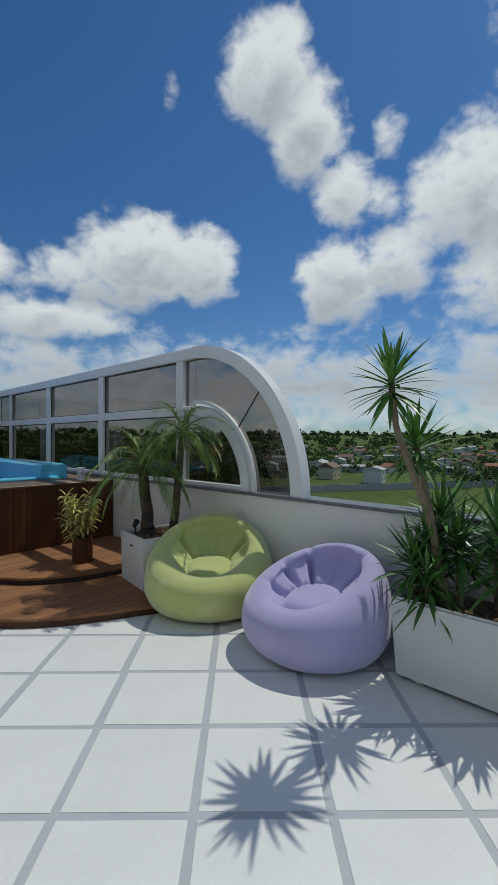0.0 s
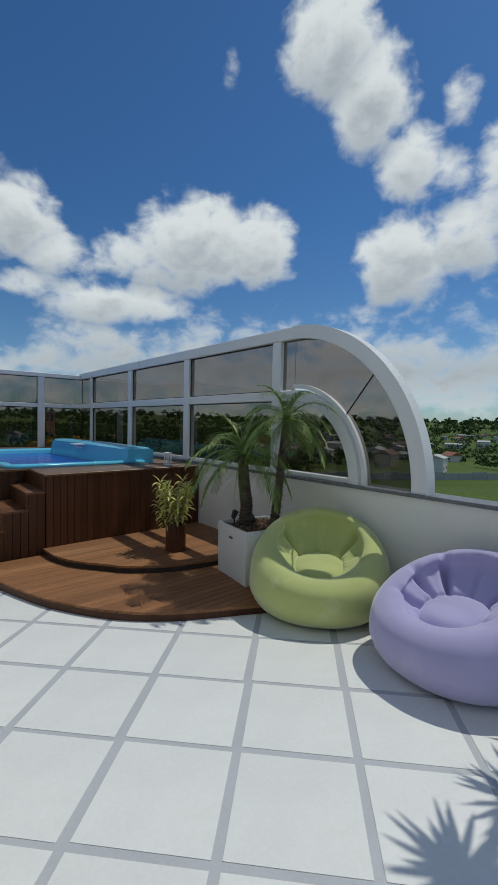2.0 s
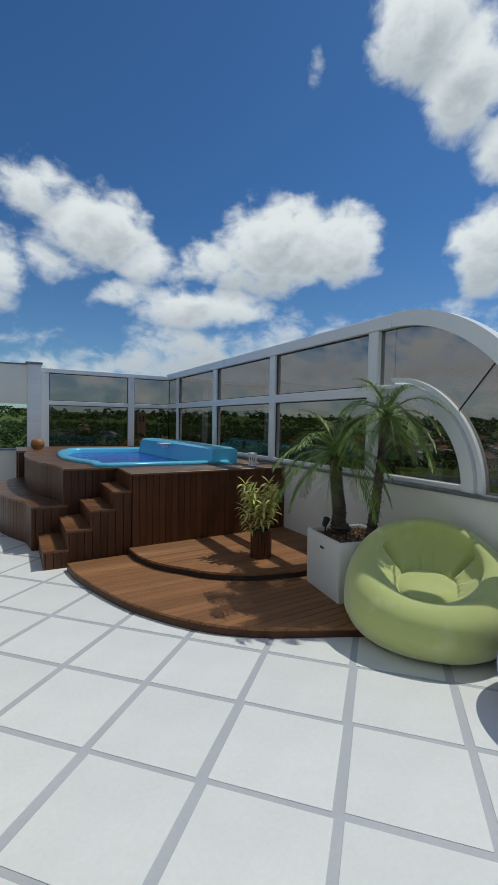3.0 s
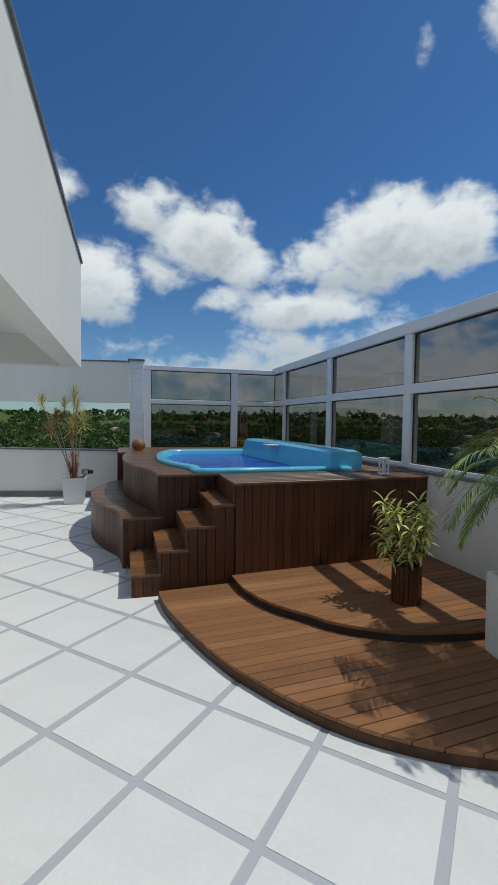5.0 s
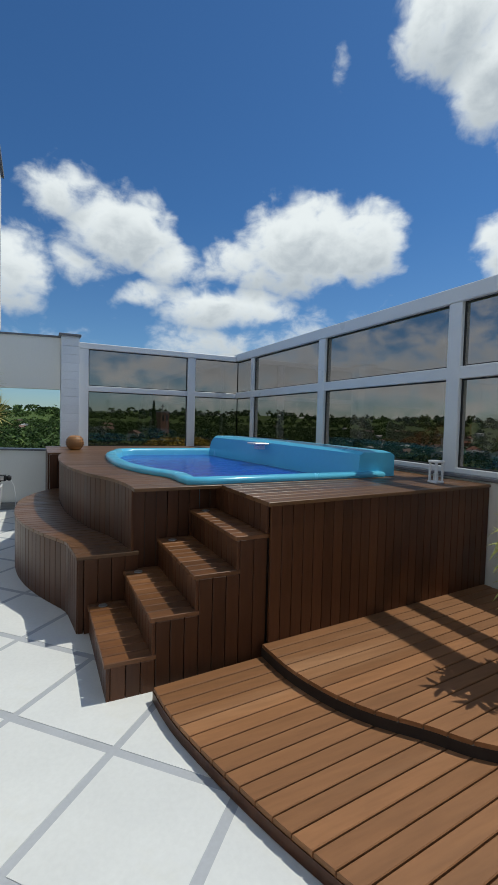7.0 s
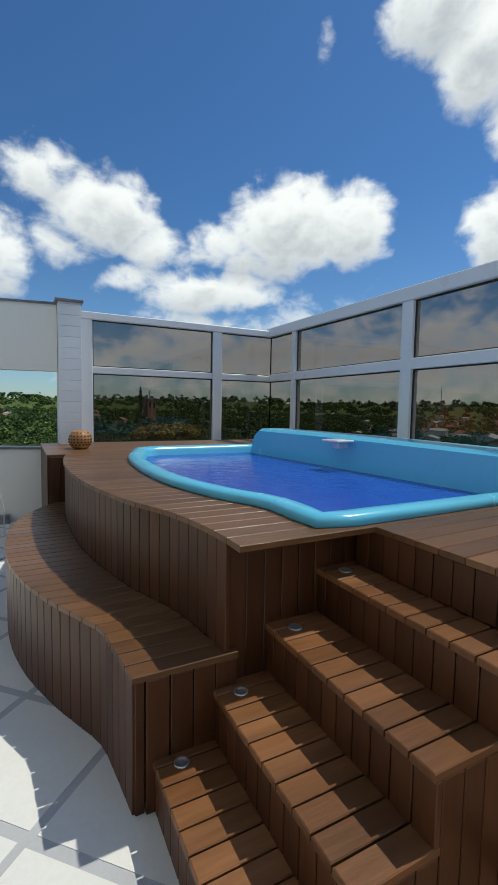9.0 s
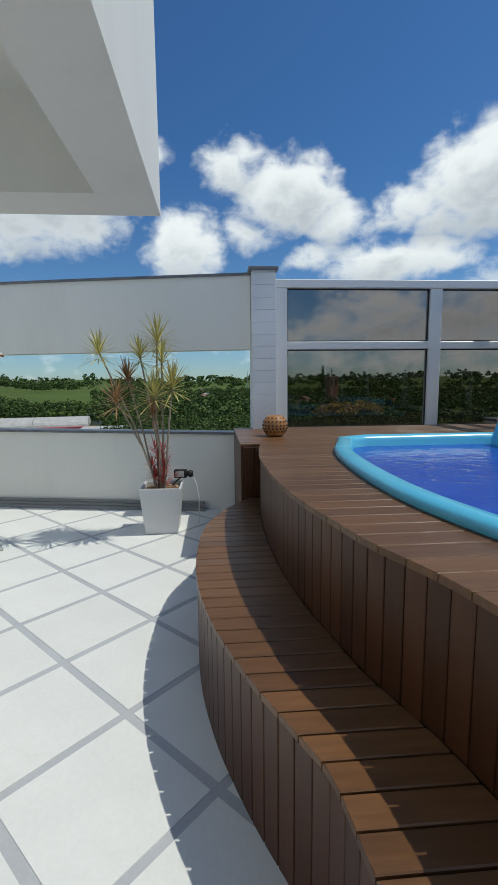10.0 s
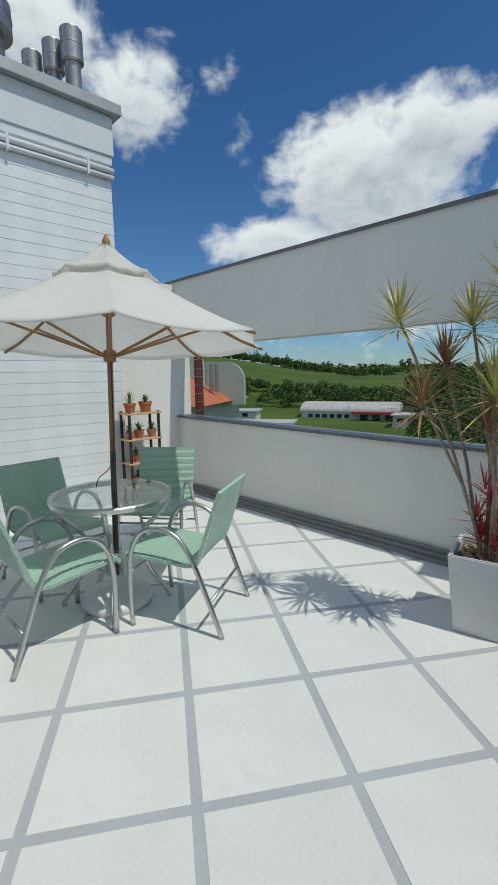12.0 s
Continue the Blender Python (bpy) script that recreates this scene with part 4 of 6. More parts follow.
def palm_box():
    b = thing("palm_planter", (1.455, 1.60, Z_LOW1), "square white planter box with bark chips on the low deck", "planter", turn=-9)
    part("body", tapered_box(bmesh.new(), 0.265, 0.265, 0.27, 0.27, 0.0, 0.465, 0.022, 0.006), POT_WHITE, b)
    part("soil", boxed(-0.246, 0.246, -0.246, 0.246, 0.41, 0.43), SOIL, b)
    chips = stones(random.Random(8), 0, 0, 0.436, 0.23, 0.23, 260, 0.018)
    tagged(part("chips", chips, SOIL, b), kind="stuff")
    tag = boxed(-0.27 - 0.003, -0.27, -0.03, 0.03, 0.355, 0.372)
    part("maker_mark", tag, SEAL, b)


def palm(at, points, crown, n, length, seed, thick, lab):
    p = thing("date_palm", at, lab, "palm", "pygmy date palms in the white box")
    rng = random.Random(seed)
    bm = bmesh.new()
    bent_trunk(bm, points, thick, thick * 0.72, 11, 46, 0.11, seed)
    part("trunk", bm, BARK_DARK, p)
    for i in range(n):
        a = 2.39996 * i + rng.uniform(-0.2, 0.2)
        e = 1.3 - 1.75 * (i / n) + rng.uniform(-0.1, 0.1)
        d = Vector((math.cos(a) * math.cos(e), math.sin(a) * math.cos(e), math.sin(e)))
        q = Vector(crown)
        l = length * rng.uniform(0.8, 1.1)
        seg = 11
        pts, ways = [q.copy()], [d.copy()]
        for k in range(seg):
            q = q + d * (l / seg)
            d = (d + Vector((0, 0, -0.15 * (1 + 0.7 * k / seg)))).normalized()
            pts.append(q.copy())
            ways.append(d.copy())
        frond = bmesh.new()
        ring_tube(frond, pts, [0.006 * (1 - 0.85 * k / seg) for k in range(seg + 1)], 4)
        for k in range(3, seg * 4 + 1):
            u = k / 4
            j = min(int(u), seg - 1)
            c = pts[j].lerp(pts[j + 1], u - j)
            w = ways[j]
            side = w.cross(Vector((0, 0, 1)))
            side = side.normalized() if side.length > 1e-3 else Vector((1, 0, 0))
            ll = l * 0.27 * math.sin(math.pi * (0.12 + 0.82 * u / seg)) ** 0.7
            for sgn in (-1, 1):
                sword_leaf(frond, c, side * sgn * 0.85 + w * 0.75 + Vector((0, 0, rng.uniform(-0.15, 0.25))), ll * rng.uniform(0.7, 1.25), 0.0075, rng.uniform(0.5, 1.1), 2, 0.2)
        part("frond", frond, PALM_LEAF, p)


palm_box()
palm((1.37, 1.68, 0.50), [(0, 0, -0.04), (0.02, 0.0, 0.2), (-0.01, 0.01, 0.42), (-0.02, 0.02, 0.66)], (-0.02, 0.02, 0.67), 24, 0.60, 5, 0.064, "pygmy date palm with a thick dark trunk and drooping fronds")
palm((1.50, 1.46, 0.50), [(0, -0.02, -0.04), (0.03, -0.04, 0.25), (0.05, -0.06, 0.55), (0.08, -0.08, 0.97)], (0.08, -0.08, 0.99), 27, 0.52, 9, 0.044, "taller pygmy date palm with feathery green fronds")


def spot(at, turn):
    s = thing("garden_spotlight", at, "small black garden spotlight on a spike in the planter", "spotlight", "planter spotlights", turn=turn)
    part("spike", ring_tube(bmesh.new(), [(0, 0, -0.02), (0, 0, 0.09)], 0.008, 8), SEAL, s)
    head = lathe(bmesh.new(), [(0.014, -0.04), (0.022, -0.03), (0.028, 0.03), (0.031, 0.035), (0.026, 0.037)], 14)
    bmesh.ops.transform(head, matrix=pose(0.0, 0, 0.115, 50, 0, 90), verts=head.verts)
    part("head", head, SEAL, s)


spot((1.28, 1.72, 0.50), 30)
spot((1.30, 1.48, 0.50), 200)


def gold_shrub():
    pot = thing("slatted_pot", (1.11, 2.49, Z_LOW2), "round dark wooden slatted plant pot on the upper deck", "plant pot")
    part("liner", lathe(bmesh.new(), [(0.088, 0.0), (0.092, 0.255), (0.080, 0.255), (0.078, 0.22)], 24), UNDER, pot)
    slat = mesh_of("slat", boxed(-0.014, 0.014, -0.011, 0.0, 0.0, 0.27, bevel=0.002), DECK_DARK)
    for k in range(20):
        a = 360 * k / 20
        place("slat", slat, pot, pose(0.091 * S * math.sin(radians(a)), -0.091 * S * math.cos(radians(a)), 0, 0, 0, a))
    part("soil", lathe(bmesh.new(), [(0.078, 0.21), (0.077, 0.225)], 20), SOIL, pot)
    sh = thing("variegated_shrub", (1.11, 2.49, Z_LOW2 + 0.225), "yellow-green variegated leafy shrub in a slatted pot", "shrub")
    rng = random.Random(12)
    for k in range(11):
        a = 2.39996 * k
        r, h = rng.uniform(0.03, 0.19), rng.uniform(0.22, 0.52)
        tip = (r * math.cos(a), r * math.sin(a), h)
        part("stem", ring_tube(bmesh.new(), [(0.02 * math.cos(a), 0.02 * math.sin(a), -0.02), (tip[0] * 0.5, tip[1] * 0.5, h * 0.55), tip], [0.006, 0.005, 0.004], 6), BARK, sh)
        bm = bmesh.new()
        for j in range(4):
            rosette(bm, rng, (tip[0] * (1 - 0.12 * j), tip[1] * (1 - 0.12 * j), h - 0.06 * j), 10, 0.115, 0.026, -0.5, 1.0, 1.6, 0.03)
        part("foliage", bm, GOLD_LEAF, sh)


gold_shrub()


def dracaena():
    pot = thing("square_pot", (-1.62, 7.64, 0.004), "tapered square white pot filled with pebbles", "plant pot")
    part("body", tapered_box(bmesh.new(), 0.145, 0.145, 0.185, 0.185, 0.0, 0.425, 0.02, 0.006), POT_WHITE, pot)
    part("soil", boxed(-0.16, 0.16, -0.16, 0.16, 0.355, 0.375), SOIL, pot)
    tagged(part("pebbles", stones(random.Random(3), 0.0, 0, 0.385, 0.145, 0.145, 170, 0.014), PEBBLE, pot), kind="stuff")
    d = thing("dracaena", (-1.62, 7.64, 0.375), "tall slender dracaena with golden spiky crowns in a white pot", "dracaena")
    rng = random.Random(21)
    rx, ry = 0.969, 0.247
    for dx, z, depth, rust, n, l in ((-0.47, 1.68, -0.05, 0, 40, 0.20), (-0.13, 1.66, 0.06, 0, 38, 0.20), (0.02, 1.80, 0.02, 0, 46, 0.24), (0.04, 1.62, -0.08, 0, 36, 0.20), (0.13, 1.40, -0.04, 0, 46, 0.24), (-0.35, 1.28, -0.08, 1, 42, 0.22), (-0.04, 1.33, -0.12, 0, 46, 0.24), (-0.24, 1.46, 0.08, 1, 38, 0.20), (-0.06, 1.16, -0.10, 1, 28, 0.18)):
        top = Vector((dx * rx - depth * ry, dx * ry + (depth - 0.13) * rx, z - 0.43))
        foot = Vector((rng.uniform(-0.05, 0.03), rng.uniform(-0.05, 0.05), 0.0))
        mid = foot.lerp(top, 0.5) + Vector((rng.uniform(-0.02, 0.02) - 0.06 * dx, 0, 0))
        part("stem", bent_trunk(bmesh.new(), [foot, mid, top], 0.0105, 0.008, 6, 16, 0.06, int(z * 100)), PALE_BARK, d)
        bm = bmesh.new()
        rosette(bm, rng, top, int(n * 1.4), l * 1.05, 0.014, -0.4, 1.45, 0.35, 0.07)
        part("crown", bm, DRAC_RUST if rust else DRAC_GOLD, d)
    red = thing("red_cordyline", (-1.64, 7.60, 0.385), "small red-leaved plant at the foot of the dracaena", "plant")
    bm = bmesh.new()
    for k in range(12):
        rosette(bm, rng, (rng.uniform(-0.08, 0.07), rng.uniform(-0.06, 0.06), 0.06 + 0.03 * k), 14, 0.13, 0.013, 0.1, 1.4, 0.3, 0.05)
    part("foliage", bm, RED_LEAF, red)
    part("stem", ring_tube(bmesh.new(), [(0, 0, -0.02), (0, 0, 0.3)], 0.012, 7), BARK, red)
    lamp = thing("floodlight", (-1.42, 7.78, 0.50), "small black floodlight with a white cable beside the pot", "floodlight", turn=-10)
    part("housing", boxed(-0.10, 0.02, -0.03, 0.03, -0.04, 0.04, bevel=0.006), SEAL, lamp)
    part("lens", boxed(-0.085, 0.0, -0.034, -0.03, -0.028, 0.028), CHROME, lamp)
    part("sensor", lathe(bmesh.new(), [(0.01, -0.035), (0.03, -0.02), (0.03, 0.02), (0.01, 0.035)], 14, 0.055, 0), SEAL, lamp, smooth=True)
    part("stake", ring_tube(bmesh.new(), [(-0.04, 0.0, -0.04), (-0.10, -0.06, -0.09)], 0.008, 6), SEAL, lamp)
    cable = [(0.07, 0, -0.02), (0.11, 0.0, -0.10), (0.135, 0.0, -0.25), (0.13, 0.01, -0.42), (0.13, 0.02, -0.495)]
    part("cable", ring_tube(bmesh.new(), cable, 0.006, 6), POT_WHITE, lamp, "white cable")


dracaena()


def basket():
    b = thing("perforated_vase", (-0.60, 7.38, Z_DECK), "round amber ceramic lantern with rows of holes on the platform", "lantern")
    prof = [(0.055, 0.0), (0.085, 0.02), (0.108, 0.07), (0.108, 0.10), (0.092, 0.15), (0.06, 0.178), (0.045, 0.182), (0.04, 0.175)]
    part("body", lathe(bmesh.new(), prof, 28), AMBER, b, smooth=True)
    hole = mesh_of("hole", lathe(bmesh.new(), [(0.0085, -0.002), (0.0085, 0.0015)], 8), SEAL)
    for r, z, tilt, n in ((0.098, 0.045, 62, 18), (0.109, 0.07, 84, 20), (0.110, 0.098, 95, 20), (0.101, 0.13, 112, 18), (0.08, 0.16, 128, 14)):
        for k in range(n):
            a = 360 * (k + (0.5 if round(z * 1000) % 2 else 0)) / n
            place("hole", hole, b, pose(r * S * math.sin(radians(a)), -r * S * math.cos(radians(a)), z * S, 180 - tilt, 0, a))


AMBER = material("amber_ceramic", (0.42, 0.19, 0.06), 0.45, vary=0.15, scale=6, fine=60, bump=0.1, second=(0.55, 0.30, 0.12))
basket()


def candle_lantern():
    l = thing("candle_lantern", (1.62, 3.62, Z_DECK), "small white metal candle lantern on the platform edge", "lantern")
    for x in (-0.03, 0.03):
        for y in (-0.03, 0.03):
            part("post", boxed(x - 0.006, x + 0.006, y - 0.006, y + 0.006, 0.015, 0.15), FRAME, l)
    part("base", boxed(-0.042, 0.042, -0.042, 0.042, 0.0, 0.016, bevel=0.003), FRAME, l)
    part("roof", boxed(-0.042, 0.042, -0.042, 0.042, 0.15, 0.168, bevel=0.004), FRAME, l)
    part("candle", lathe(bmesh.new(), [(0.018, 0.016), (0.018, 0.07)], 12), POT_WHITE, l)


candle_lantern()

# ---- chimney block in painted brick, with vents ----
def brick_block():
    """Runs along its own y; turned with the far wall. Its corner stands at the origin."""
    blk = thing("wall_chimney", (-5.20, 8.27, 0.0), "tall white painted brick chimney block with a metal cap", "chimney", "", "structure", turn=-13)
    top = 3.86
    part("core", boxed(-1.6, -0.006, -3.0, -0.006, 0.0, top), JOINT_WHITE, blk)
    # two stepped bands under the cap
    part("band", boxed(-1.6, 0.03, -3.0, 0.03, 3.50, top, bevel=0.006), JOINT_WHITE, blk)
    part("band", boxed(-1.6, 0.015, -3.0, 0.015, 3.42, 3.50, bevel=0.006), JOINT_WHITE, blk)
    course, long = 0.104, 4.0
    sizes = {}

    def lay(x_axis, a0, a1, z, row, z1):
        at = a0 - (long / 2 if row % 2 else 0)
        while at < a1:
            lo, hi = max(at, a0), min(at + long, a1)
            if hi - lo > 0.03:
                w = round(hi - lo, 3)
                if (w, x_axis) not in sizes:
                    sizes[w, x_axis] = mesh_of("brick", boxed(0, 0.006, 0.0004, w - 0.0004, 0.002, course - 0.002, bevel=0.002) if x_axis else boxed(0.0015, w - 0.0015, 0, 0.006, 0.0025, course - 0.0025, bevel=0.002), BRICK_WHITE)
                place("brick", sizes[w, x_axis], blk, Matrix.Translation((-0.006 * S, lo * S, z * S) if x_axis else (lo * S, -0.006 * S, z * S)))
            at += long

    for row in range(32):
        z = row * course + 0.06
        if z + course > 3.42:
            break
        lay(True, -2.0, 0.0, z, row, 0)
        if row > 6:
            lay(False, -0.3, -0.012, z, row, 0)
    # pipes along the band
    for z, r in ((3.36, 0.028), (3.30, 0.022)):
        part("pipe", ring_tube(bmesh.new(), [(0.03, -3.0, z), (0.03, 0.01, z)], r, 10), FRAME, blk, smooth=True)
    for y in (-0.25, -0.95, -1.65):
        part("pipe_clip", boxed(0.0, 0.062, y - 0.012, y + 0.012, 3.27, 3.40, bevel=0.003), FRAME, blk)
    part("cap", boxed(-1.65, 0.10, -3.05, 0.10, top, top + 0.10, bevel=0.006), ZINC, blk, "grey sheet metal cap")
    return blk


ZINC = material("dull_zinc", (0.42, 0.43, 0.44), 0.45, 0.6, vary=0.12, scale=3, fine=40, bump=0.05)
STEEL = material("weathered_steel", (0.40, 0.39, 0.38), 0.38, 0.85, vary=0.15, scale=4, fine=50, bump=0.05)
brick_block()


def vent(at, r, h):
    v = thing("roof_vent", at, "round steel flue pipe with a wider cap", "flue pipe", "flue pipes on the chimney")
    part("pipe", lathe(bmesh.new(), [(r * 0.72, 0.0), (r * 0.72, h * 0.72)], 32), STEEL, v)
    part("cap", lathe(bmesh.new(), [(r * 0.8, h * 0.60), (r, h * 0.62), (r, h * 0.80), (r * 1.02, h * 0.805), (r * 1.02, h * 0.82), (r, h * 0.825), (r, h * 0.985), (r * 0.96, h)], 36), STEEL, v)


for u, w, r, h in ((-0.33, -0.17, 0.105, 0.74), (-0.55, -0.27, 0.10, 0.70), (-0.72, -0.42, 0.095, 0.62)):
    m = pose(-5.20, 8.27, 3.96, 0, 0, -13) @ Vector((u, w, 0))
    vent(tuple(m), r, h)
m = pose(-5.20, 8.27, 3.96, 0, 0, -13) @ Vector((-0.34, -0.98, 0))
vent(tuple(m), 0.26, 0.62)

setting("wall_end", prism(bmesh.new(), [(-5.27, 8.24), (-5.17, 9.0), (-5.17, 9.3), (-5.7, 9.3), (-5.7, 8.24)], 0.0, 2.40), WHITE_WALL, "white rendered wall between the chimney and the parapet", "wall")


# ---- garden furniture ----
ALU = material("brushed_aluminium", (0.55, 0.56, 0.56), 0.32, 1.0, vary=0.06, scale=3, fine=60, bump=0.04)


def cane_material(name, color, dark):
    m = material(name, color, 0.55, vary=0.08, scale=4, fine=80, bump=0.0)
    nt = m.node_tree
    b = nt.nodes["Principled BSDF"]
    tc = nt.nodes.new("ShaderNodeTexCoord")
    hs = []
    for axis in ("X", "Y", "Z"):
        w = nt.nodes.new("ShaderNodeTexWave")
        w.bands_direction = axis
        w.inputs["Scale"].default_value = 32.0
        nt.links.new(tc.outputs["Object"], w.inputs["Vector"])
        hs.append(w.outputs["Fac"])
    mul = nt.nodes.new("ShaderNodeMath")
    mul.operation = "ADD"
    nt.links.new(hs[0], mul.inputs[0])
    nt.links.new(hs[2], mul.inputs[1])
    bp = nt.nodes.new("ShaderNodeBump")
    bp.inputs["Strength"].default_value, bp.inputs["Distance"].default_value = 0.6, 0.006
    nt.links.new(mul.outputs[0], bp.inputs["Height"])
    nt.links.new(bp.outputs[0], b.inputs["Normal"])
    return m


CANE = cane_material("green_woven_cord", (0.42, 0.62, 0.51), (0.1, 0.2, 0.15))


def round_path(pts, n=28):
    out = []
    m = len(pts) - 1
    for i in range(n):
        u = i / (n - 1) * m
        k = min(int(u), m - 1)
        f = u - k
        p = [Vector(pts[max(0, min(m, j))]) for j in (k - 1, k, k + 1, k + 2)]
        out.append(0.5 * (2 * p[1] + (p[2] - p[0]) * f + (2 * p[0] - 5 * p[1] + 4 * p[2] - p[3]) * f * f + (3 * p[1] - p[0] - 3 * p[2] + p[3]) * f**3))
    return out


def garden_chair(at, facing):
    """Faces its own +x."""
    c = thing("garden_chair", at, "green woven cord armchair on a bent aluminium frame", "garden chair", "chairs round the glass table", turn=facing)
    w = 0.235
    for s in (-1, 1):
        side = [(0.20, s * w, 0.0), (0.205, s * w, 0.25), (0.19, s * w, 0.42), (0.13, s * w, 0.53), (0.03, s * w, 0.565), (-0.08, s * w, 0.53), (-0.16, s * w, 0.42), (-0.24, s * w, 0.22), (-0.32, s * w, 0.0)]
        part("arm_frame", ring_tube(bmesh.new(), round_path(side, 36), 0.0135, 10), ALU, c, smooth=True)
        seat = [(0.235, s * (w - 0.03), 0.385), (0.20, s * (w - 0.03), 0.40), (0.0, s * (w - 0.03), 0.375), (-0.15, s * (w - 0.03), 0.365), (-0.20, s * (w - 0.03), 0.42), (-0.255, s * (w - 0.03), 0.58), (-0.315, s * (w - 0.03), 0.765)]
        part("seat_rail", ring_tube(bmesh.new(), round_path(seat, 30), 0.011, 8), ALU, c, smooth=True)
    for x, z in ((-0.255, 0.185), (0.205, 0.30)):
        part("stretcher", ring_tube(bmesh.new(), [(x, -w, z), (x, w, z)], 0.009, 8), ALU, c, smooth=True)
    line = round_path([(0.245, 0, 0.372), (0.225, 0, 0.398), (0.0, 0, 0.380), (-0.14, 0, 0.372), (-0.195, 0, 0.42), (-0.25, 0, 0.58), (-0.318, 0, 0.775)], 46)

    def web(i0, i1):
        bm = bmesh.new()
        rows = []
        hw = w - 0.012
        for k, p in enumerate(line[i0:i1]):
            a, b = line[max(i0, i0 + k - 1)], line[min(i1 - 1, i0 + k + 1)]
            t = (b - a).normalized()
            nrm = Vector((-t.z, 0, t.x)) * 0.009
            ridge = 1.0 + (0.03 if k % 2 else -0.02)
            rows.append([bm.verts.new(p + nrm * ridge * f + Vector((0, y, 0))) for f, y in ((1, -hw), (1, hw), (-1, hw), (-1, -hw))])
        for a, b in zip(rows, rows[1:]):
            for k in range(4):
                bm.faces.new((a[k], b[k], b[(k + 1) % 4], a[(k + 1) % 4]))
        bm.faces.new(rows[0])
        bm.faces.new(rows[-1][::-1])
        return bm

    part("seat", web(0, 26), CANE, c)
    part("backrest", web(26, 46), CANE, c)
    return c


first = garden_chair((-3.12, 6.89, 0.004), 198)
for x, y, turn in ((-3.52, 6.35, 80), (-4.10, 6.72, -4), (-3.86, 7.42, -62)):
    copy_thing(first, pose(x * S, y * S, 0.004 * S, 0, 0, turn))

TX, TY = -3.53, 6.74
CLEAR = glass_material("clear_glass", (0.90, 0.94, 0.93), 0.01)


def garden_table():
    t = thing("garden_table", (TX, TY, 0.004), "round clear glass garden table on bent metal legs", "garden table")
    z = 0.675
    ring = bmesh.new()
    lathe(ring, [(0.318, z - 0.03), (0.345, z - 0.03), (0.35, z - 0.005), (0.345, z + 0.002), (0.325, z + 0.002)], 40)
    for f in [f for f in ring.faces if len(f.verts) > 4]:
        ring.faces.remove(f)
    part("rim", ring, ALU, t)
    top = part("glass_top", lathe(bmesh.new(), [(0.344, z + 0.003), (0.348, z + 0.006), (0.344, z + 0.010)], 40), CLEAR, t, "clear glass top")
    top.visible_shadow = False
    for k in range(4):
        a = math.pi / 4 + k * math.pi / 2
        c, s = math.cos(a), math.sin(a)
        leg = [(0.34 * c, 0.34 * s, z - 0.02), (0.29 * c, 0.29 * s, z - 0.12), (0.17 * c, 0.17 * s, 0.42), (0.19 * c, 0.19 * s, 0.22), (0.30 * c, 0.30 * s, 0.04), (0.31 * c, 0.31 * s, 0.0)]
        part("leg", ring_tube(bmesh.new(), round_path(leg, 26), 0.014, 10), ALU, t, smooth=True)
    loop = [(0.175 * math.cos(2 * math.pi * k / 24), 0.175 * math.sin(2 * math.pi * k / 24), 0.36) for k in range(25)]
    part("ring", ring_tube(bmesh.new(), loop, 0.008, 8, False), ALU, t, smooth=True)
    shelf = part("lower_glass", lathe(bmesh.new(), [(0.16, 0.37), (0.165, 0.374), (0.16, 0.378)], 30), CLEAR, t)
    shelf.visible_shadow = False


garden_table()
UMB_WOOD = material("varnished_pole_wood", (0.36, 0.19, 0.075), 0.4, vary=0.12, scale=5, fine=60, bump=0.08, stretch=(1, 1, 0.15))
CANVAS = material("cream_canvas", (0.95, 0.945, 0.92), 0.85, vary=0.03, scale=3, fine=160, bump=0.12)


def canvas_translucent():
    nt = CANVAS.node_tree
    b = nt.nodes["Principled BSDF"]
    out = nt.nodes["Material Output"]
    tr = nt.nodes.new("ShaderNodeBsdfTranslucent")
    tr.inputs[0].default_value = (0.98, 0.95, 0.88, 1)
    mix = nt.nodes.new("ShaderNodeMixShader")
    mix.inputs[0].default_value = 0.13
    nt.links.new(b.outputs[0], mix.inputs[1])
    nt.links.new(tr.outputs[0], mix.inputs[2])
    nt.links.new(mix.outputs[0], out.inputs["Surface"])


canvas_translucent()


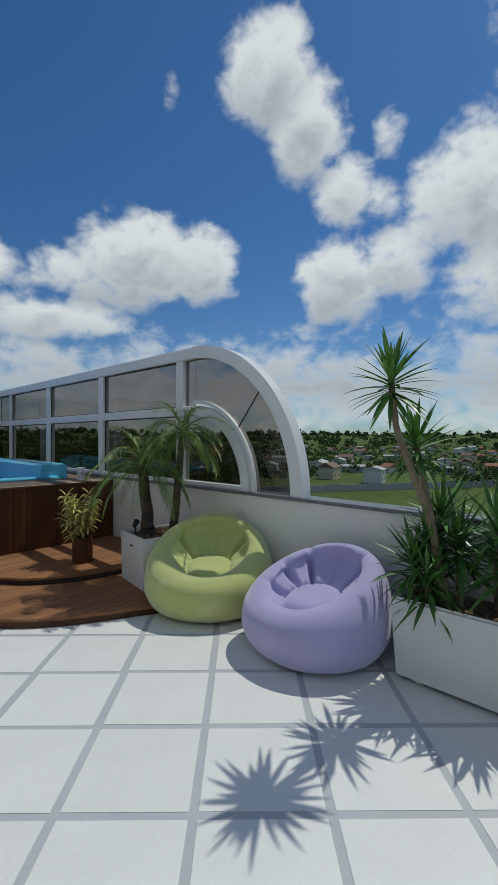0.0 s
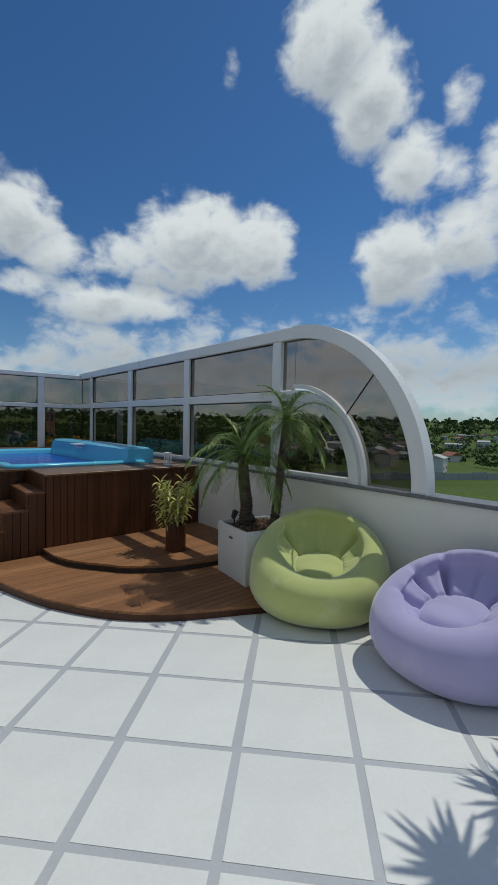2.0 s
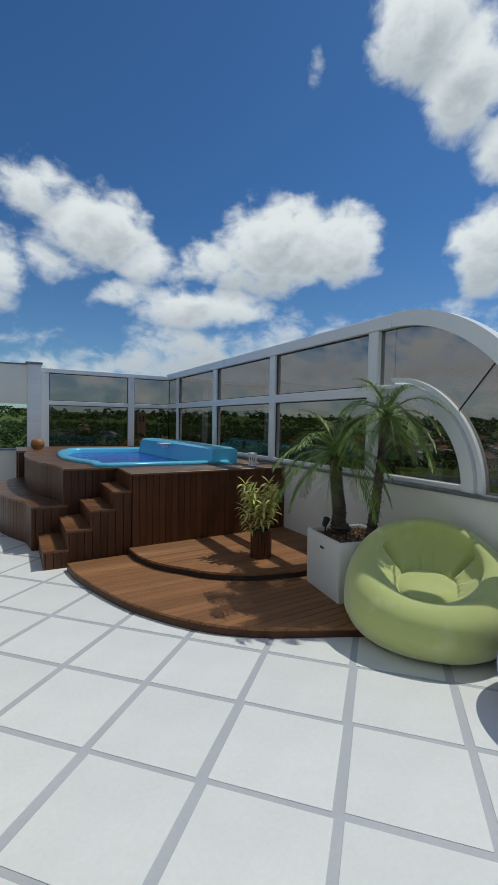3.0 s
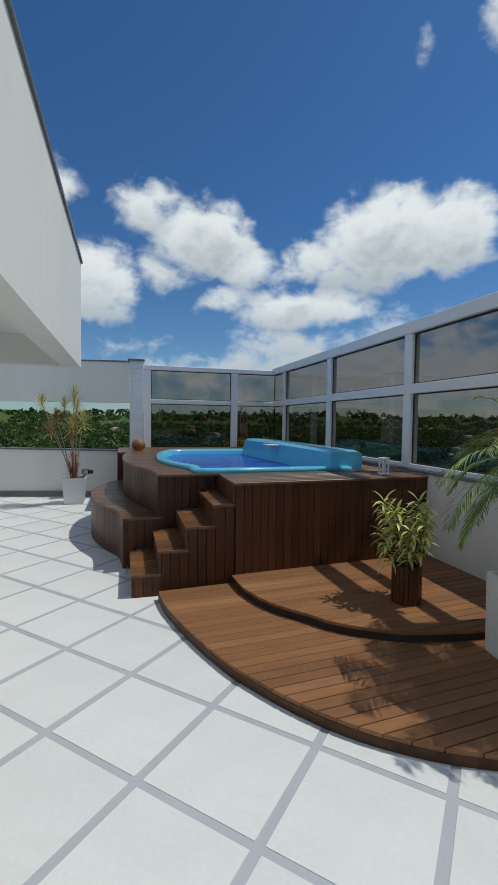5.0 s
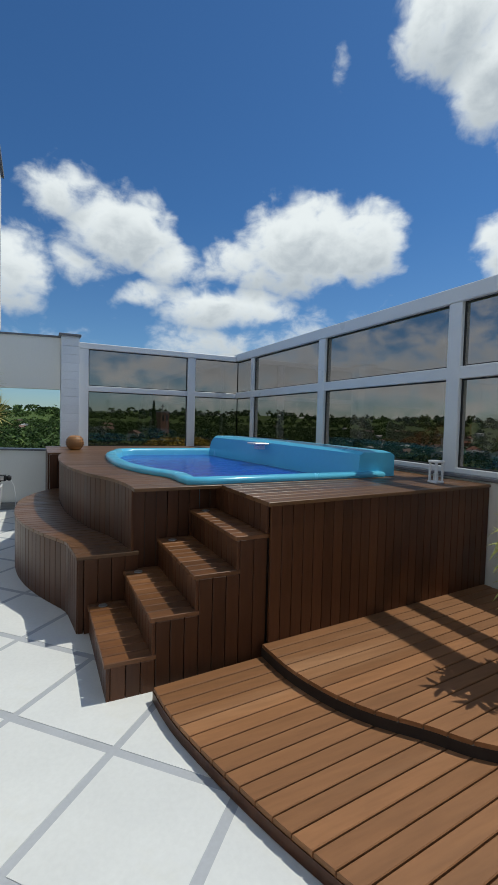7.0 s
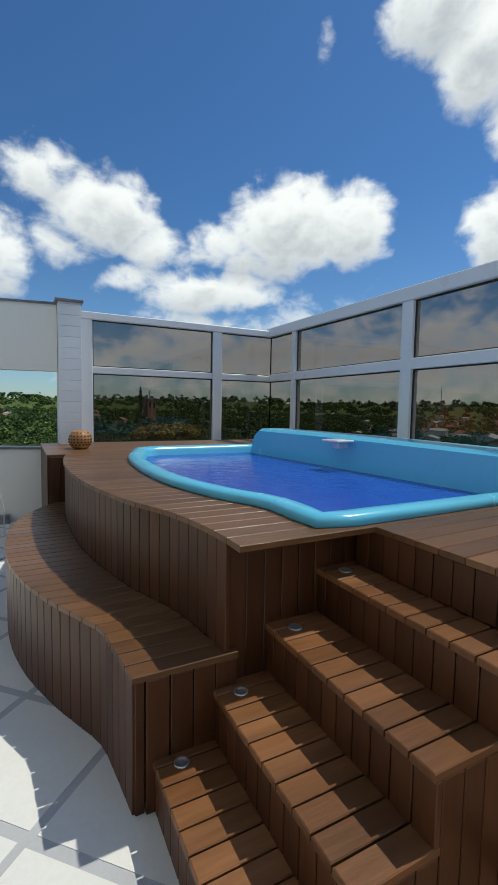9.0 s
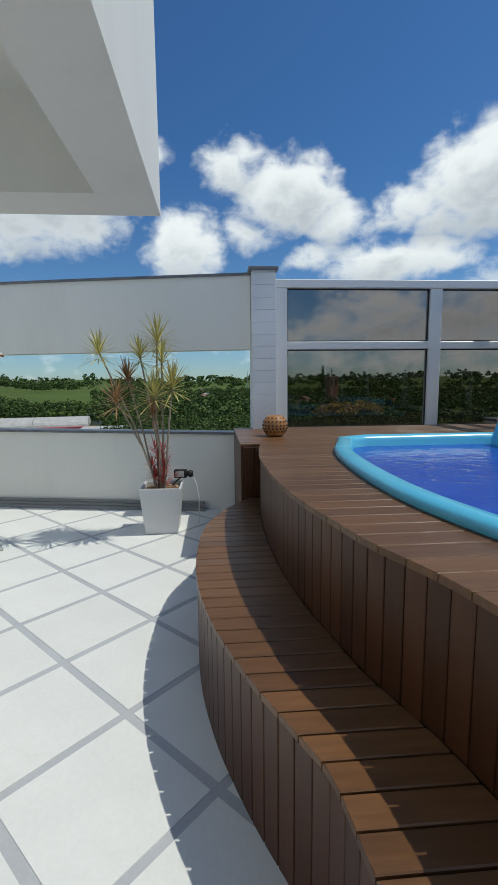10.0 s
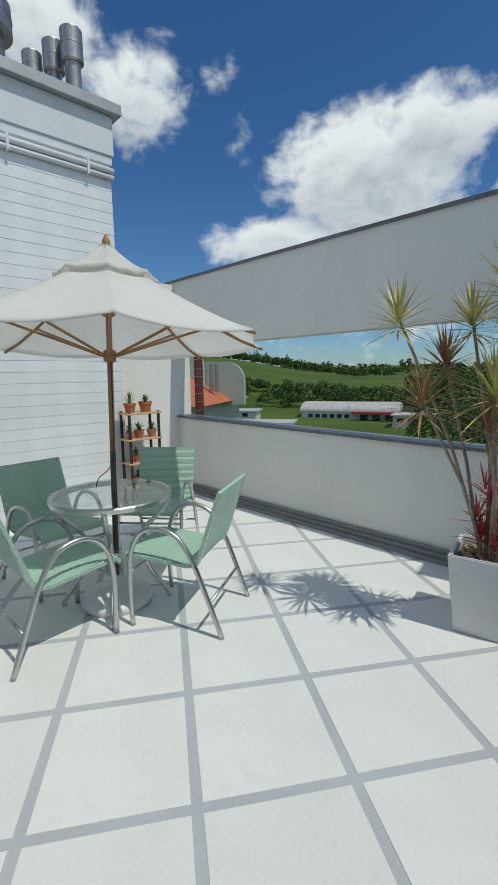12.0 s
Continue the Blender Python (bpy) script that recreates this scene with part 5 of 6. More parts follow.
def umbrella():
    u = thing("garden_umbrella", (TX, TY, 0.004), "open cream canvas parasol on a wooden pole through the table", "parasol")
    base = part("base", lathe(bmesh.new(), [(0.205, 0.0), (0.215, 0.025), (0.205, 0.05), (0.12, 0.085), (0.045, 0.10), (0.04, 0.16), (0.028, 0.165)], 32), POT_WHITE, u, "round white concrete foot", True)
    part("lower_pole", ring_tube(bmesh.new(), [(0, 0, 0.05), (0, 0, 0.92)], 0.017, 14), material("dark_pole", (0.07, 0.05, 0.045), 0.4), u, "dark lower pole", True)
    part("pole", ring_tube(bmesh.new(), [(0, 0, 0.90), (0, 0, 2.09)], 0.0165, 14), UMB_WOOD, u, smooth=True)
    part("finial", lathe(bmesh.new(), [(0.018, 2.085), (0.024, 2.10), (0.02, 2.125), (0.008, 2.15), (0.004, 2.155)], 14), UMB_WOOD, u, smooth=True)
    part("hub", lathe(bmesh.new(), [(0.03, 1.70), (0.04, 1.71), (0.04, 1.76), (0.03, 1.77)], 16), UMB_WOOD, u)
    part("runner", lathe(bmesh.new(), [(0.028, 1.44), (0.036, 1.45), (0.036, 1.50), (0.028, 1.51)], 16), UMB_WOOD, u)
    radius, rim, start = 0.93, 1.565, 0.129

    def height(r):
        v = r / radius
        return 2.06 - (2.06 - rim) * (1 - max(0.0, 1 - v) ** 1.2)

    n_rib, sub, rings = 8, 8, 14
    bm = bmesh.new()
    grid = []
    for j in range(rings + 1):
        r = 0.05 + (radius - 0.05) * j / rings
        row = []
        for k in range(n_rib * sub):
            a = start + 2 * math.pi * k / (n_rib * sub)
            f = (k % sub) / sub
            inner = math.cos(math.pi / n_rib) / math.cos((f - 0.5) * 2 * math.pi / n_rib)
            sag = 4 * f * (1 - f)
            rr = r * (inner * (1 - 0.02 * sag) if j else 1)
            row.append(bm.verts.new((rr * math.cos(a), rr * math.sin(a), height(r) - 0.028 * sag * (r / radius) ** 1.2)))
        grid.append(row)
    drop = [bm.verts.new((v.co.x * 1.002, v.co.y * 1.002, v.co.z - 0.012)) for v in grid[-1]]
    grid.append(drop)
    m = n_rib * sub
    for a, b in zip(grid, grid[1:]):
        for k in range(m):
            bm.faces.new((a[k], a[(k + 1) % m], b[(k + 1) % m], b[k]))
    bmesh.ops.solidify(bm, geom=bm.faces[:], thickness=0.003)
    canopy = part("canopy", bm, CANVAS, u, smooth=True)
    cap = bmesh.new()
    rows = []
    for j in range(7):
        r = 0.02 + 0.27 * j / 6
        row = []
        for k in range(64):
            a = start + 2 * math.pi * k / 64
            f = (k % 8) / 8
            inner = math.cos(math.pi / 8) / math.cos((f - 0.5) * 2 * math.pi / 8)
            z = 2.125 - 0.20 * (1 - max(0.0, 1 - r / 0.29) ** 1.4)
            row.append(cap.verts.new((r * inner * math.cos(a), r * inner * math.sin(a), z - 0.008 * 4 * f * (1 - f))))
        rows.append(row)
    rows.append([cap.verts.new((v.co.x * 1.01, v.co.y * 1.01, v.co.z - 0.018 - 0.014 * abs(math.sin(math.pi * k / 4)))) for k, v in enumerate(rows[-1])])
    for a, b in zip(rows, rows[1:]):
        for k in range(64):
            cap.faces.new((a[k], a[(k + 1) % 64], b[(k + 1) % 64], b[k]))
    bmesh.ops.solidify(cap, geom=cap.faces[:], thickness=0.003)
    part("vent_cap", cap, CANVAS, canopy, "scalloped canvas vent cap", True)
    for k in range(n_rib):
        a = start + 2 * math.pi * k / n_rib
        c, s = math.cos(a), math.sin(a)
        line = [(0.035 * c, 0.035 * s, 1.74)] + [(r * c, r * s, height(r) - 0.022 - 0.10 * max(0, 0.35 - r)) for r in (0.25, 0.45, 0.62, 0.80, 0.94)]
        rib = part("rib", ring_tube(bmesh.new(), line, 0.0095, 6), UMB_WOOD, u)
        end = Vector(line[3])
        part("strut", ring_tube(bmesh.new(), [(0.035 * c, 0.035 * s, 1.475), tuple(end)], 0.008, 6), UMB_WOOD, rib)
    cord = round_path([(0.02, -0.01, 1.5), (0.035, -0.02, 1.1), (0.03, -0.03, 0.86), (-0.06, -0.06, 0.76), (-0.10, -0.05, 0.70)], 24)
    part("cord", ring_tube(bmesh.new(), cord, 0.003, 5), SEAL, u)
    # the pole leans a little in its foot
    lean = Matrix.Translation((0, 0, 0.1)) @ Matrix.Rotation(radians(3.2), 4, Vector((-0.93, -0.36, 0))) @ Matrix.Translation((0, 0, -0.1))
    for ob in u.children_recursive:
        if not ob.name.startswith("base"):
            ob.data.transform(lean)


umbrella()


def plant_stand():
    s = thing("plant_stand", (-5.02, 8.32, 0.0), "narrow black plant stand with four pale wooden shelves", "plant stand", turn=-13)
    for x in (-0.09, 0.09):
        for y in (-0.17, 0.17):
            part("post", boxed(x - 0.012, x + 0.012, y - 0.012, y + 0.012, 0.0, 1.0, bevel=0.002), SEAL, s)
    for z in (0.20, 0.45, 0.70, 0.97):
        part("shelf", boxed(-0.115, 0.115, -0.20, 0.20, z, z + 0.018, bevel=0.003), PINE, s)
    rng = random.Random(31)
    spin = pose(0, 0, 0, 0, 0, -13)
    for z, items in ((0.988, ((-0.12, 0.065, 0.10, "grass"), (0.06, 0.072, 0.11, "leaf"))), (0.718, ((-0.14, 0.045, 0.07, "pink"), (-0.03, 0.055, 0.085, "leaf"), (0.12, 0.055, 0.08, "pink"))), (0.468, ((-0.08, 0.045, 0.07, "leaf"), (0.04, 0.05, 0.075, "none"), (0.14, 0.045, 0.07, "none"))), (0.218, ((-0.06, 0.06, 0.09, "leaf"), (0.09, 0.06, 0.09, "leaf")))):
        for dy, r, h, kind in items:
            at = Vector((-5.02, 8.32, z)) + spin @ Vector((0.02, dy, 0))
            p = thing("flower_pot", tuple(at), "small terracotta pot with a plant on the stand", "flower pot", "pots on the plant stand")
            part("pot", lathe(bmesh.new(), [(r * 0.68, 0.0), (r * 0.92, h * 0.78), (r, h * 0.78), (r, h), (r * 0.86, h), (r * 0.82, h * 0.85)], 18), CLAY if kind != "pink" else PINK_POT, p)
            bm = bmesh.new()
            if kind == "grass":
                rosette(bm, rng, (0, 0, h), 26, 0.13, 0.007, 0.7, 1.5, 0.25, 0.02)
            elif kind in ("leaf", "pink"):
                rosette(bm, rng, (0, 0, h), 20, 0.09, 0.02, 0.2, 1.4, 0.6, 0.02)
            else:
                rosette(bm, rng, (0, 0, h * 0.9), 10, 0.035, 0.012, 0.3, 1.3, 0.3, 0.01)
            part("foliage", bm, YUCCA_LOW, p)


PINE = material("pale_pine", (0.55, 0.38, 0.21), 0.6, vary=0.1, scale=5, fine=60, bump=0.06)
PINK_POT = material("pink_glazed_pot", (0.55, 0.22, 0.19), 0.4, vary=0.08)
plant_stand()

# ---- country outside ----
GROUND = -18.0


def ground_z(x, y):
    r = math.hypot(x, y)
    az = math.degrees(math.atan2(x, y))
    far = max(0.0, r - 420) / 2600
    z = GROUND + 62 * min(far, 1.3) ** 1.1 * (0.75 + 0.5 * noise.noise((x / 700, y / 700, 3.0)) + 0.18 * noise.noise((x / 230, y / 230, 7.0)))
    # grassy hill beyond the far wall
    z += 44 * math.exp(-(((az + 42) / 17) ** 2)) * min(1.0, max(0.0, (r - 170) / 420)) ** 1.2 * (1 if r < 900 else math.exp(-((r - 900) / 500) ** 2))
    z += 4 * math.exp(-(((az - 8) / 22) ** 2)) * min(1.0, max(0.0, (r - 150) / 400))
    return z


def build_ground():
    az_n = 240
    radii = [0.5, 6, 15, 30, 50, 75, 100, 130, 165, 200, 240, 290, 345, 400, 470, 550, 640, 740, 860, 1000, 1180, 1400, 1650, 1950, 2300, 2700, 3200, 3800, 4600]
    verts, faces = [], []
    for r in radii:
        for k in range(az_n):
            a = 2 * math.pi * k / az_n
            x, y = r * math.sin(a), r * math.cos(a)
            verts.append((x, y, ground_z(x, y)))
    for j in range(len(radii) - 1):
        for k in range(az_n):
            a, b = j * az_n + k, j * az_n + (k + 1) % az_n
            faces.append((a, b, b + az_n, a + az_n))
    me = bpy.data.meshes.new("ground")
    me.from_pydata(verts, [], faces)
    me.shade_smooth()
    me.materials.append(FIELD)
    tagged(new("ground", me), "green fields and wooded hills rolling to the horizon", "ground", "", "structure")


FIELD = material("meadow", (0.082, 0.122, 0.027), 0.9, vary=0.22, scale=0.02, fine=0.6, bump=0.0, second=(0.07, 0.10, 0.03), second_at=0.54, second_scale=0.006, spec=0.1)
WOODS = material("woodland_leaves", (0.050, 0.088, 0.021), 0.7, vary=0.2, scale=0.2, fine=2.0, bump=0.0, random_tone=0.55, second=(0.10, 0.15, 0.036), second_at=0.5, second_scale=0.08, island=True, spec=0.2)
YELLOW = material("yellow_blossom", (0.42, 0.30, 0.035), 0.7, vary=0.2, scale=0.3, fine=2.0, bump=0.0, random_tone=0.4, island=True, spec=0.2)
build_ground()

rng_np = np.random.default_rng(7)


def crown_cloud(centres, radii, heights, leaves, size):
    """Many small tilted leaf clumps over uneven crowns, as arrays for one mesh."""
    n = len(centres)
    total = n * leaves
    d = rng_np.normal(size=(total, 3))
    d /= np.linalg.norm(d, axis=1)[:, None]
    d[:, 2] = np.abs(d[:, 2]) * 1.15 - 0.35
    lump = 1 + 0.28 * np.sin(d[:, 0] * 5 + np.repeat(rng_np.uniform(0, 6, n), leaves)) * np.cos(d[:, 1] * 4 + np.repeat(rng_np.uniform(0, 6, n), leaves))
    shell = rng_np.uniform(0.62, 1.05, total) * lump
    r, h = np.repeat(radii, leaves), np.repeat(heights, leaves)
    pos = np.repeat(centres, leaves, axis=0) + np.stack([d[:, 0] * r, d[:, 1] * r, d[:, 2] * h], 1) * shell[:, None]
    nrm = d + rng_np.normal(size=(total, 3)) * 0.55
    nrm /= np.linalg.norm(nrm, axis=1)[:, None]
    u = np.cross(nrm, [0.0, 0.0, 1.0]) + 1e-3
    u /= np.linalg.norm(u, axis=1)[:, None]
    v = np.cross(nrm, u)
    s = (np.repeat(size, leaves) * rng_np.uniform(0.6, 1.3, total))[:, None]
    quad = np.stack([pos + u * s, pos + v * s * 0.8, pos - u * s, pos - v * s * 0.8], 1)
    return quad.reshape(-1, 3)


def leaf_mesh(name, points, mat):
    q = len(points) // 4
    me = bpy.data.meshes.new(name)
    me.vertices.add(len(points))
    me.vertices.foreach_set("co", points.astype(np.float32).ravel())
    me.loops.add(q * 4)
    me.loops.foreach_set("vertex_index", np.arange(q * 4, dtype=np.int32))
    me.polygons.add(q)
    me.polygons.foreach_set("loop_start", np.arange(0, q * 4, 4, dtype=np.int32))
    me.update(calc_edges=True)
    me.materials.append(mat)
    return me


def scatter(n, az0, az1, r0, r1, keep, rad, leaves, size, power=1.0):
    pts = []
    rng = random.Random(int(az0 * 7 + r0 + n))
    tries = 0
    while len(pts) < n and tries < n * 20:
        tries += 1
        az = rng.uniform(az0, az1)
        r = r0 + (r1 - r0) * rng.random() ** power
        x, y = r * math.sin(radians(az)), r * math.cos(radians(az))
        if keep(x, y, az, r):
            pts.append((x, y, ground_z(x, y)))
    pts = np.array(pts)
    rr = rng_np.uniform(rad[0], rad[1], len(pts))
    hh = rr * rng_np.uniform(0.9, 1.4, len(pts))
    pts[:, 2] += hh * 0.75 + rr * 0.2
    return crown_cloud(pts, rr, hh, leaves, np.full(len(pts), size))


def wood(x, y, az, r):
    return noise.noise((x / 90, y / 90, 1.0)) > -0.35


def patch(x, y, az, r):
    return noise.noise((x / 120, y / 120, 9.0)) > 0.02


def not_meadow(x, y, az, r):
    return not (-62 < az < -24 and 250 < r < 640 and noise.noise((x / 60, y / 60, 2.0)) < 0.38)


clouds_of_leaves = [
    scatter(460, -13.5, 46, 66, 210, wood, (2.2, 4.6), 420, 0.33),
    scatter(300, -62, -13, 232, 330, wood, (2.5, 5.0), 260, 0.5),
    scatter(1500, -24, 48, 200, 720, lambda x, y, a, r: wood(x, y, a, r) and (a > -15 or 235 < r < 300), (2.6, 5.2), 110, 0.78),
    scatter(420, -66, -20, 560, 760, lambda x, y, a, r: r > 640 or patch(x, y, a, r) and not_meadow(x, y, a, r), (5, 8), 90, 1.2),
    scatter(900, -66, 130, 720, 1700, patch, (6, 10), 60, 2.0),
    scatter(1900, 46, 130, 195, 900, lambda x, y, a, r: noise.noise((x / 70, y / 70, 9.0)) > -0.25, (1.6, 3.8), 70, 0.55),
    scatter(900, -66, 130, 1700, 3300, patch, (10, 18), 18, 7.0),
]
tagged(new("far_woods", leaf_mesh("far_woods", np.concatenate(clouds_of_leaves), WOODS)), "dense green woodland spread over the valley and hills", "woods", "", "stuff")


def yellow_tree(az, r, size):
    x, y = r * math.sin(radians(az)), r * math.cos(radians(az))
    z = ground_z(x, y)
    t = tagged(new("flowering_tree"), "broad tree covered in yellow blossom beyond the terrace", "tree", "yellow trees")
    t.matrix_world = Matrix.Translation((x, y, z))
    bm = bmesh.new()
    bent_trunk(bm, [(0, 0, 0), (0.3, 0, 5.0), (0.1, 0.2, 10.5)], 0.5, 0.2, 8, 8)
    part("trunk", bm, BARK, t)
    c = np.array([[0.0, 0, 11.6], [3.8, 0.5, 10.4], [-3.8, 0.3, 10.8], [0.4, 3.5, 9.6]])
    ob = new("crown", leaf_mesh("crown", crown_cloud(c, np.full(4, size), np.full(4, size * 0.75), 420, np.full(4, 0.5)), YELLOW))
    ob.parent = t


yellow_tree(14.4, 150, 3.6)
yellow_tree(17.8, 158, 3.8)

PLASTER = [material("house_wall_" + n, c, 0.8, vary=0.08, scale=0.4, fine=6, bump=0.0) for n, c in (("white", (0.62, 0.61, 0.58)), ("cream", (0.55, 0.47, 0.35)), ("grey", (0.36, 0.36, 0.36)), ("brick", (0.33, 0.17, 0.11)))]
ROOF_TILE = [material("roof_" + n, c, 0.8, vary=0.15, scale=0.5, fine=5, bump=0.0) for n, c in (("clay", (0.32, 0.13, 0.07)), ("brown", (0.20, 0.12, 0.085)), ("pale", (0.46, 0.45, 0.43)))]
DARK_PANE = material("dark_window", (0.03, 0.035, 0.04), 0.15, vary=0.05, bump=0.0)


def house(w, d, h, wall, roof, pitch):
    ob = tagged(new("house"), "small rendered house with a pitched roof in the town", "house", "houses of the town")
    k = 1 / S
    part("wall", boxed(-w / 2 * k, w / 2 * k, -d / 2 * k, d / 2 * k, -2 * k, h * k), wall, ob)
    bm = bmesh.new()
    e = 0.5
    a = [bm.verts.new((sx * (w / 2 + e) * k, sy * (d / 2 + e) * k, h * k)) for sx, sy in ((-1, -1), (1, -1), (1, 1), (-1, 1))]
    b = [bm.verts.new((sx * (w / 2 + e) * k, 0, (h + pitch) * k)) for sx in (-1, 1)]
    for f in ((a[0], a[1], b[1], b[0]), (a[2], a[3], b[0], b[1]), (a[1], a[2], b[1]), (a[3], a[0], b[0]), (a[3], a[2], a[1], a[0])):
        bm.faces.new(f)
    part("roof", bm, roof, ob)
    for s in (-1, 1):
        for x in (-w * 0.28, w * 0.28):
            part("window", boxed((x - 0.7) * k, (x + 0.7) * k, (s * d / 2 - 0.05) * k, (s * d / 2 + 0.05) * k, 1.0 * k, 2.3 * k), DARK_PANE, ob)
    return ob


def town():
    rng = random.Random(17)
    kinds = [house(9, 7, 3.2, PLASTER[0], ROOF_TILE[0], 2.2), house(11, 8, 5.6, PLASTER[1], ROOF_TILE[1], 2.4), house(14, 9, 3.4, PLASTER[2], ROOF_TILE[2], 1.2), house(8, 7, 3.0, PLASTER[3], ROOF_TILE[0], 2.0), house(10, 8, 6.0, PLASTER[0], ROOF_TILE[2], 1.4)]
    spots = []
    while len(spots) < 150:
        az = rng.uniform(40, 100) if len(spots) < 125 else rng.uniform(-12, 40)
        r = 205 + 640 * rng.random() ** 1.3 if len(spots) < 125 else rng.uniform(330, 800)
        x, y = r * math.sin(radians(az)), r * math.cos(radians(az))
        if all(math.hypot(x - a, y - b) > 15 for a, b in spots):
            spots.append((x, y))
    for i, (x, y) in enumerate(spots):
        m = pose(x, y, ground_z(x, y) + 0.3, 0, 0, rng.choice((20, 110, 25, 65)) + rng.uniform(-6, 6))
        if i < len(kinds):
            kinds[i].matrix_world = m
        else:
            copy_thing(kinds[rng.randrange(len(kinds))], m)


town()


def out(az, r, z=None):
    x, y = r * math.sin(radians(az)), r * math.cos(radians(az))
    return x, y, (ground_z(x, y) if z is None else z)


def town_wall():
    x, y, z = out(62, 178)
    w = tagged(new("boundary_wall"), "long grey concrete boundary wall along the meadow", "wall")
    w.matrix_world = pose(x, y, z, 0, 0, -30)
    k = 1 / S
    for i in range(-9, 10):
        part("panel", boxed((i * 6 - 2.9) * k, (i * 6 + 2.9) * k, -0.15 * k, 0.15 * k, -1 * k, (2.6 + 0.4 * (i % 3 == 0)) * k), PLASTER[2], w)


town_wall()


def warehouse():
    x, y, z = out(-21.3, 205, -18.2)
    w = tagged(new("warehouse"), "white warehouse with a grey barrel roof and a red canopy", "warehouse")
    w.matrix_world = pose(x, y, z, 0, 0, 12)
    k = 1 / S
    part("wall", boxed(-20 * k, 20 * k, -9 * k, 9 * k, -3 * k, 4.0 * k), PLASTER[0], w)
    for s in (0, 1):
        bm = bmesh.new()
        rows = []
        for i in range(13):
            a = math.pi * i / 12
            rows.append([bm.verts.new((px * k, -9.5 * math.cos(a) * k, (4.0 + 3.6 * math.sin(a)) * k)) for px in (-20.5 + 20.6 * s, -0.1 + 20.6 * s)])
        for a, b in zip(rows, rows[1:]):
            bm.faces.new((a[0], a[1], b[1], b[0]))
        bm.faces.new([r[0] for r in rows])
        bm.faces.new([r[1] for r in rows][::-1])
        part("roof", bm, ROOF_TILE[2], w)
    part("canopy", boxed(2 * k, 24 * k, -13 * k, -9 * k, 3.3 * k, 4.2 * k), RED_SHEET, w, "red sheet metal canopy")
    for i in range(6):
        part("window", boxed((-17 + 3.1 * i) * k, (-15 + 3.1 * i) * k, -9.1 * k, -9.0 * k, 1.2 * k, 2.8 * k), DARK_PANE, w)
    for i in range(3):
        part("door", boxed((5 + 5 * i) * k, (8 + 5 * i) * k, -9.1 * k, -9.0 * k, -1 * k, 2.8 * k), DARK_PANE, w)


RED_SHEET = material("red_sheet_metal", (0.36, 0.05, 0.055), 0.5, vary=0.1, bump=0.0)
warehouse()


def low_hall(az, r, w, h, lab):
    x, y, z = out(az, r)
    o = tagged(new("low_hall"), lab, "building", "low white halls")
    o.matrix_world = pose(x, y, z + 1.0, 0, 0, -az * 0.6)
    k = 1 / S
    part("wall", boxed(-w / 2 * k, w / 2 * k, -5 * k, 5 * k, -3 * k, h * k), PLASTER[0], o)
    part("roof", boxed((-w / 2 - 0.8) * k, (w / 2 + 0.8) * k, -5.8 * k, 5.8 * k, h * k, (h + 0.5) * k), ROOF_TILE[2], o)
    for i in range(int(w / 5)):
        part("window", boxed((-w / 2 + 1.5 + 5 * i) * k, (-w / 2 + 3.8 + 5 * i) * k, -5.08 * k, -5.0 * k, 1.0 * k, 2.4 * k), DARK_PANE, o)


low_hall(-15.5, 245, 26, 3.6, "low flat-roofed white hall among the trees")
low_hall(-13.0, 175, 20, 3.2, "low flat-roofed white hall below the terrace")
low_hall(-36.0, 190, 22, 3.0, "low pale shed at the foot of the hill")
low_hall(-32.5, 150, 22, 3.2, "low flat-roofed white hall in front of the vaulted hall")
low_hall(-40.5, 158, 18, 3.4, "low flat-roofed white hall near the hill meadow")


def church():
    x, y, z = out(14.3, 330)
    c = tagged(new("church_tower"), "dark church tower with a cross above the trees", "church tower")
    c.matrix_world = pose(x, y, z, 0, 0, 15)
    k = 1 / S
    part("tower", boxed(-3.4 * k, 3.4 * k, -3.4 * k, 3.4 * k, 0, 23 * k), PLASTER[3], c)
    bm = bmesh.new()
    prism(bm, [(-3.8 * k, -3.8 * k), (3.8 * k, -3.8 * k), (3.8 * k, 3.8 * k), (-3.8 * k, 3.8 * k)], 23 * k, 23.8 * k)
    part("parapet", bm, PLASTER[2], c)
    part("cross", box(boxed(-0.25 * k, 0.25 * k, -0.25 * k, 0.25 * k, 23.8 * k, 29 * k), -1.3 * k, 1.3 * k, -0.24 * k, 0.24 * k, 27 * k, 27.5 * k), PLASTER[2], c)
    for s in (-1, 1):
        part("belfry_opening", boxed((s * 1.5 - 0.7) * k, (s * 1.5 + 0.7) * k, -3.5 * k, -3.4 * k, 17 * k, 21 * k), DARK_PANE, c)


church()


def cypress(az, r, h):
    x, y, z = out(az, r)
    t = tagged(new("cypress"), "tall narrow dark conifer standing above the wood", "conifer")
    t.matrix_world = Matrix.Translation((x, y, z))
    part("trunk", ring_tube(bmesh.new(), [(0, 0, 0), (0, 0, h * 0.8 / S)], [0.4, 0.1], 7), BARK_DARK, t)
    zs = np.linspace(h * 0.25, h, 14)
    c = np.stack([np.zeros(14), np.zeros(14), zs], 1)
    rr = np.interp(zs, [h * 0.25, h * 0.5, h], [2.4, 2.6, 0.4])
    ob = new("crown", leaf_mesh("crown", crown_cloud(c, rr, np.full(14, 1.6), 70, np.full(14, 0.5)), WOODS))
    ob.parent = t


cypress(13.2, 320, 30)


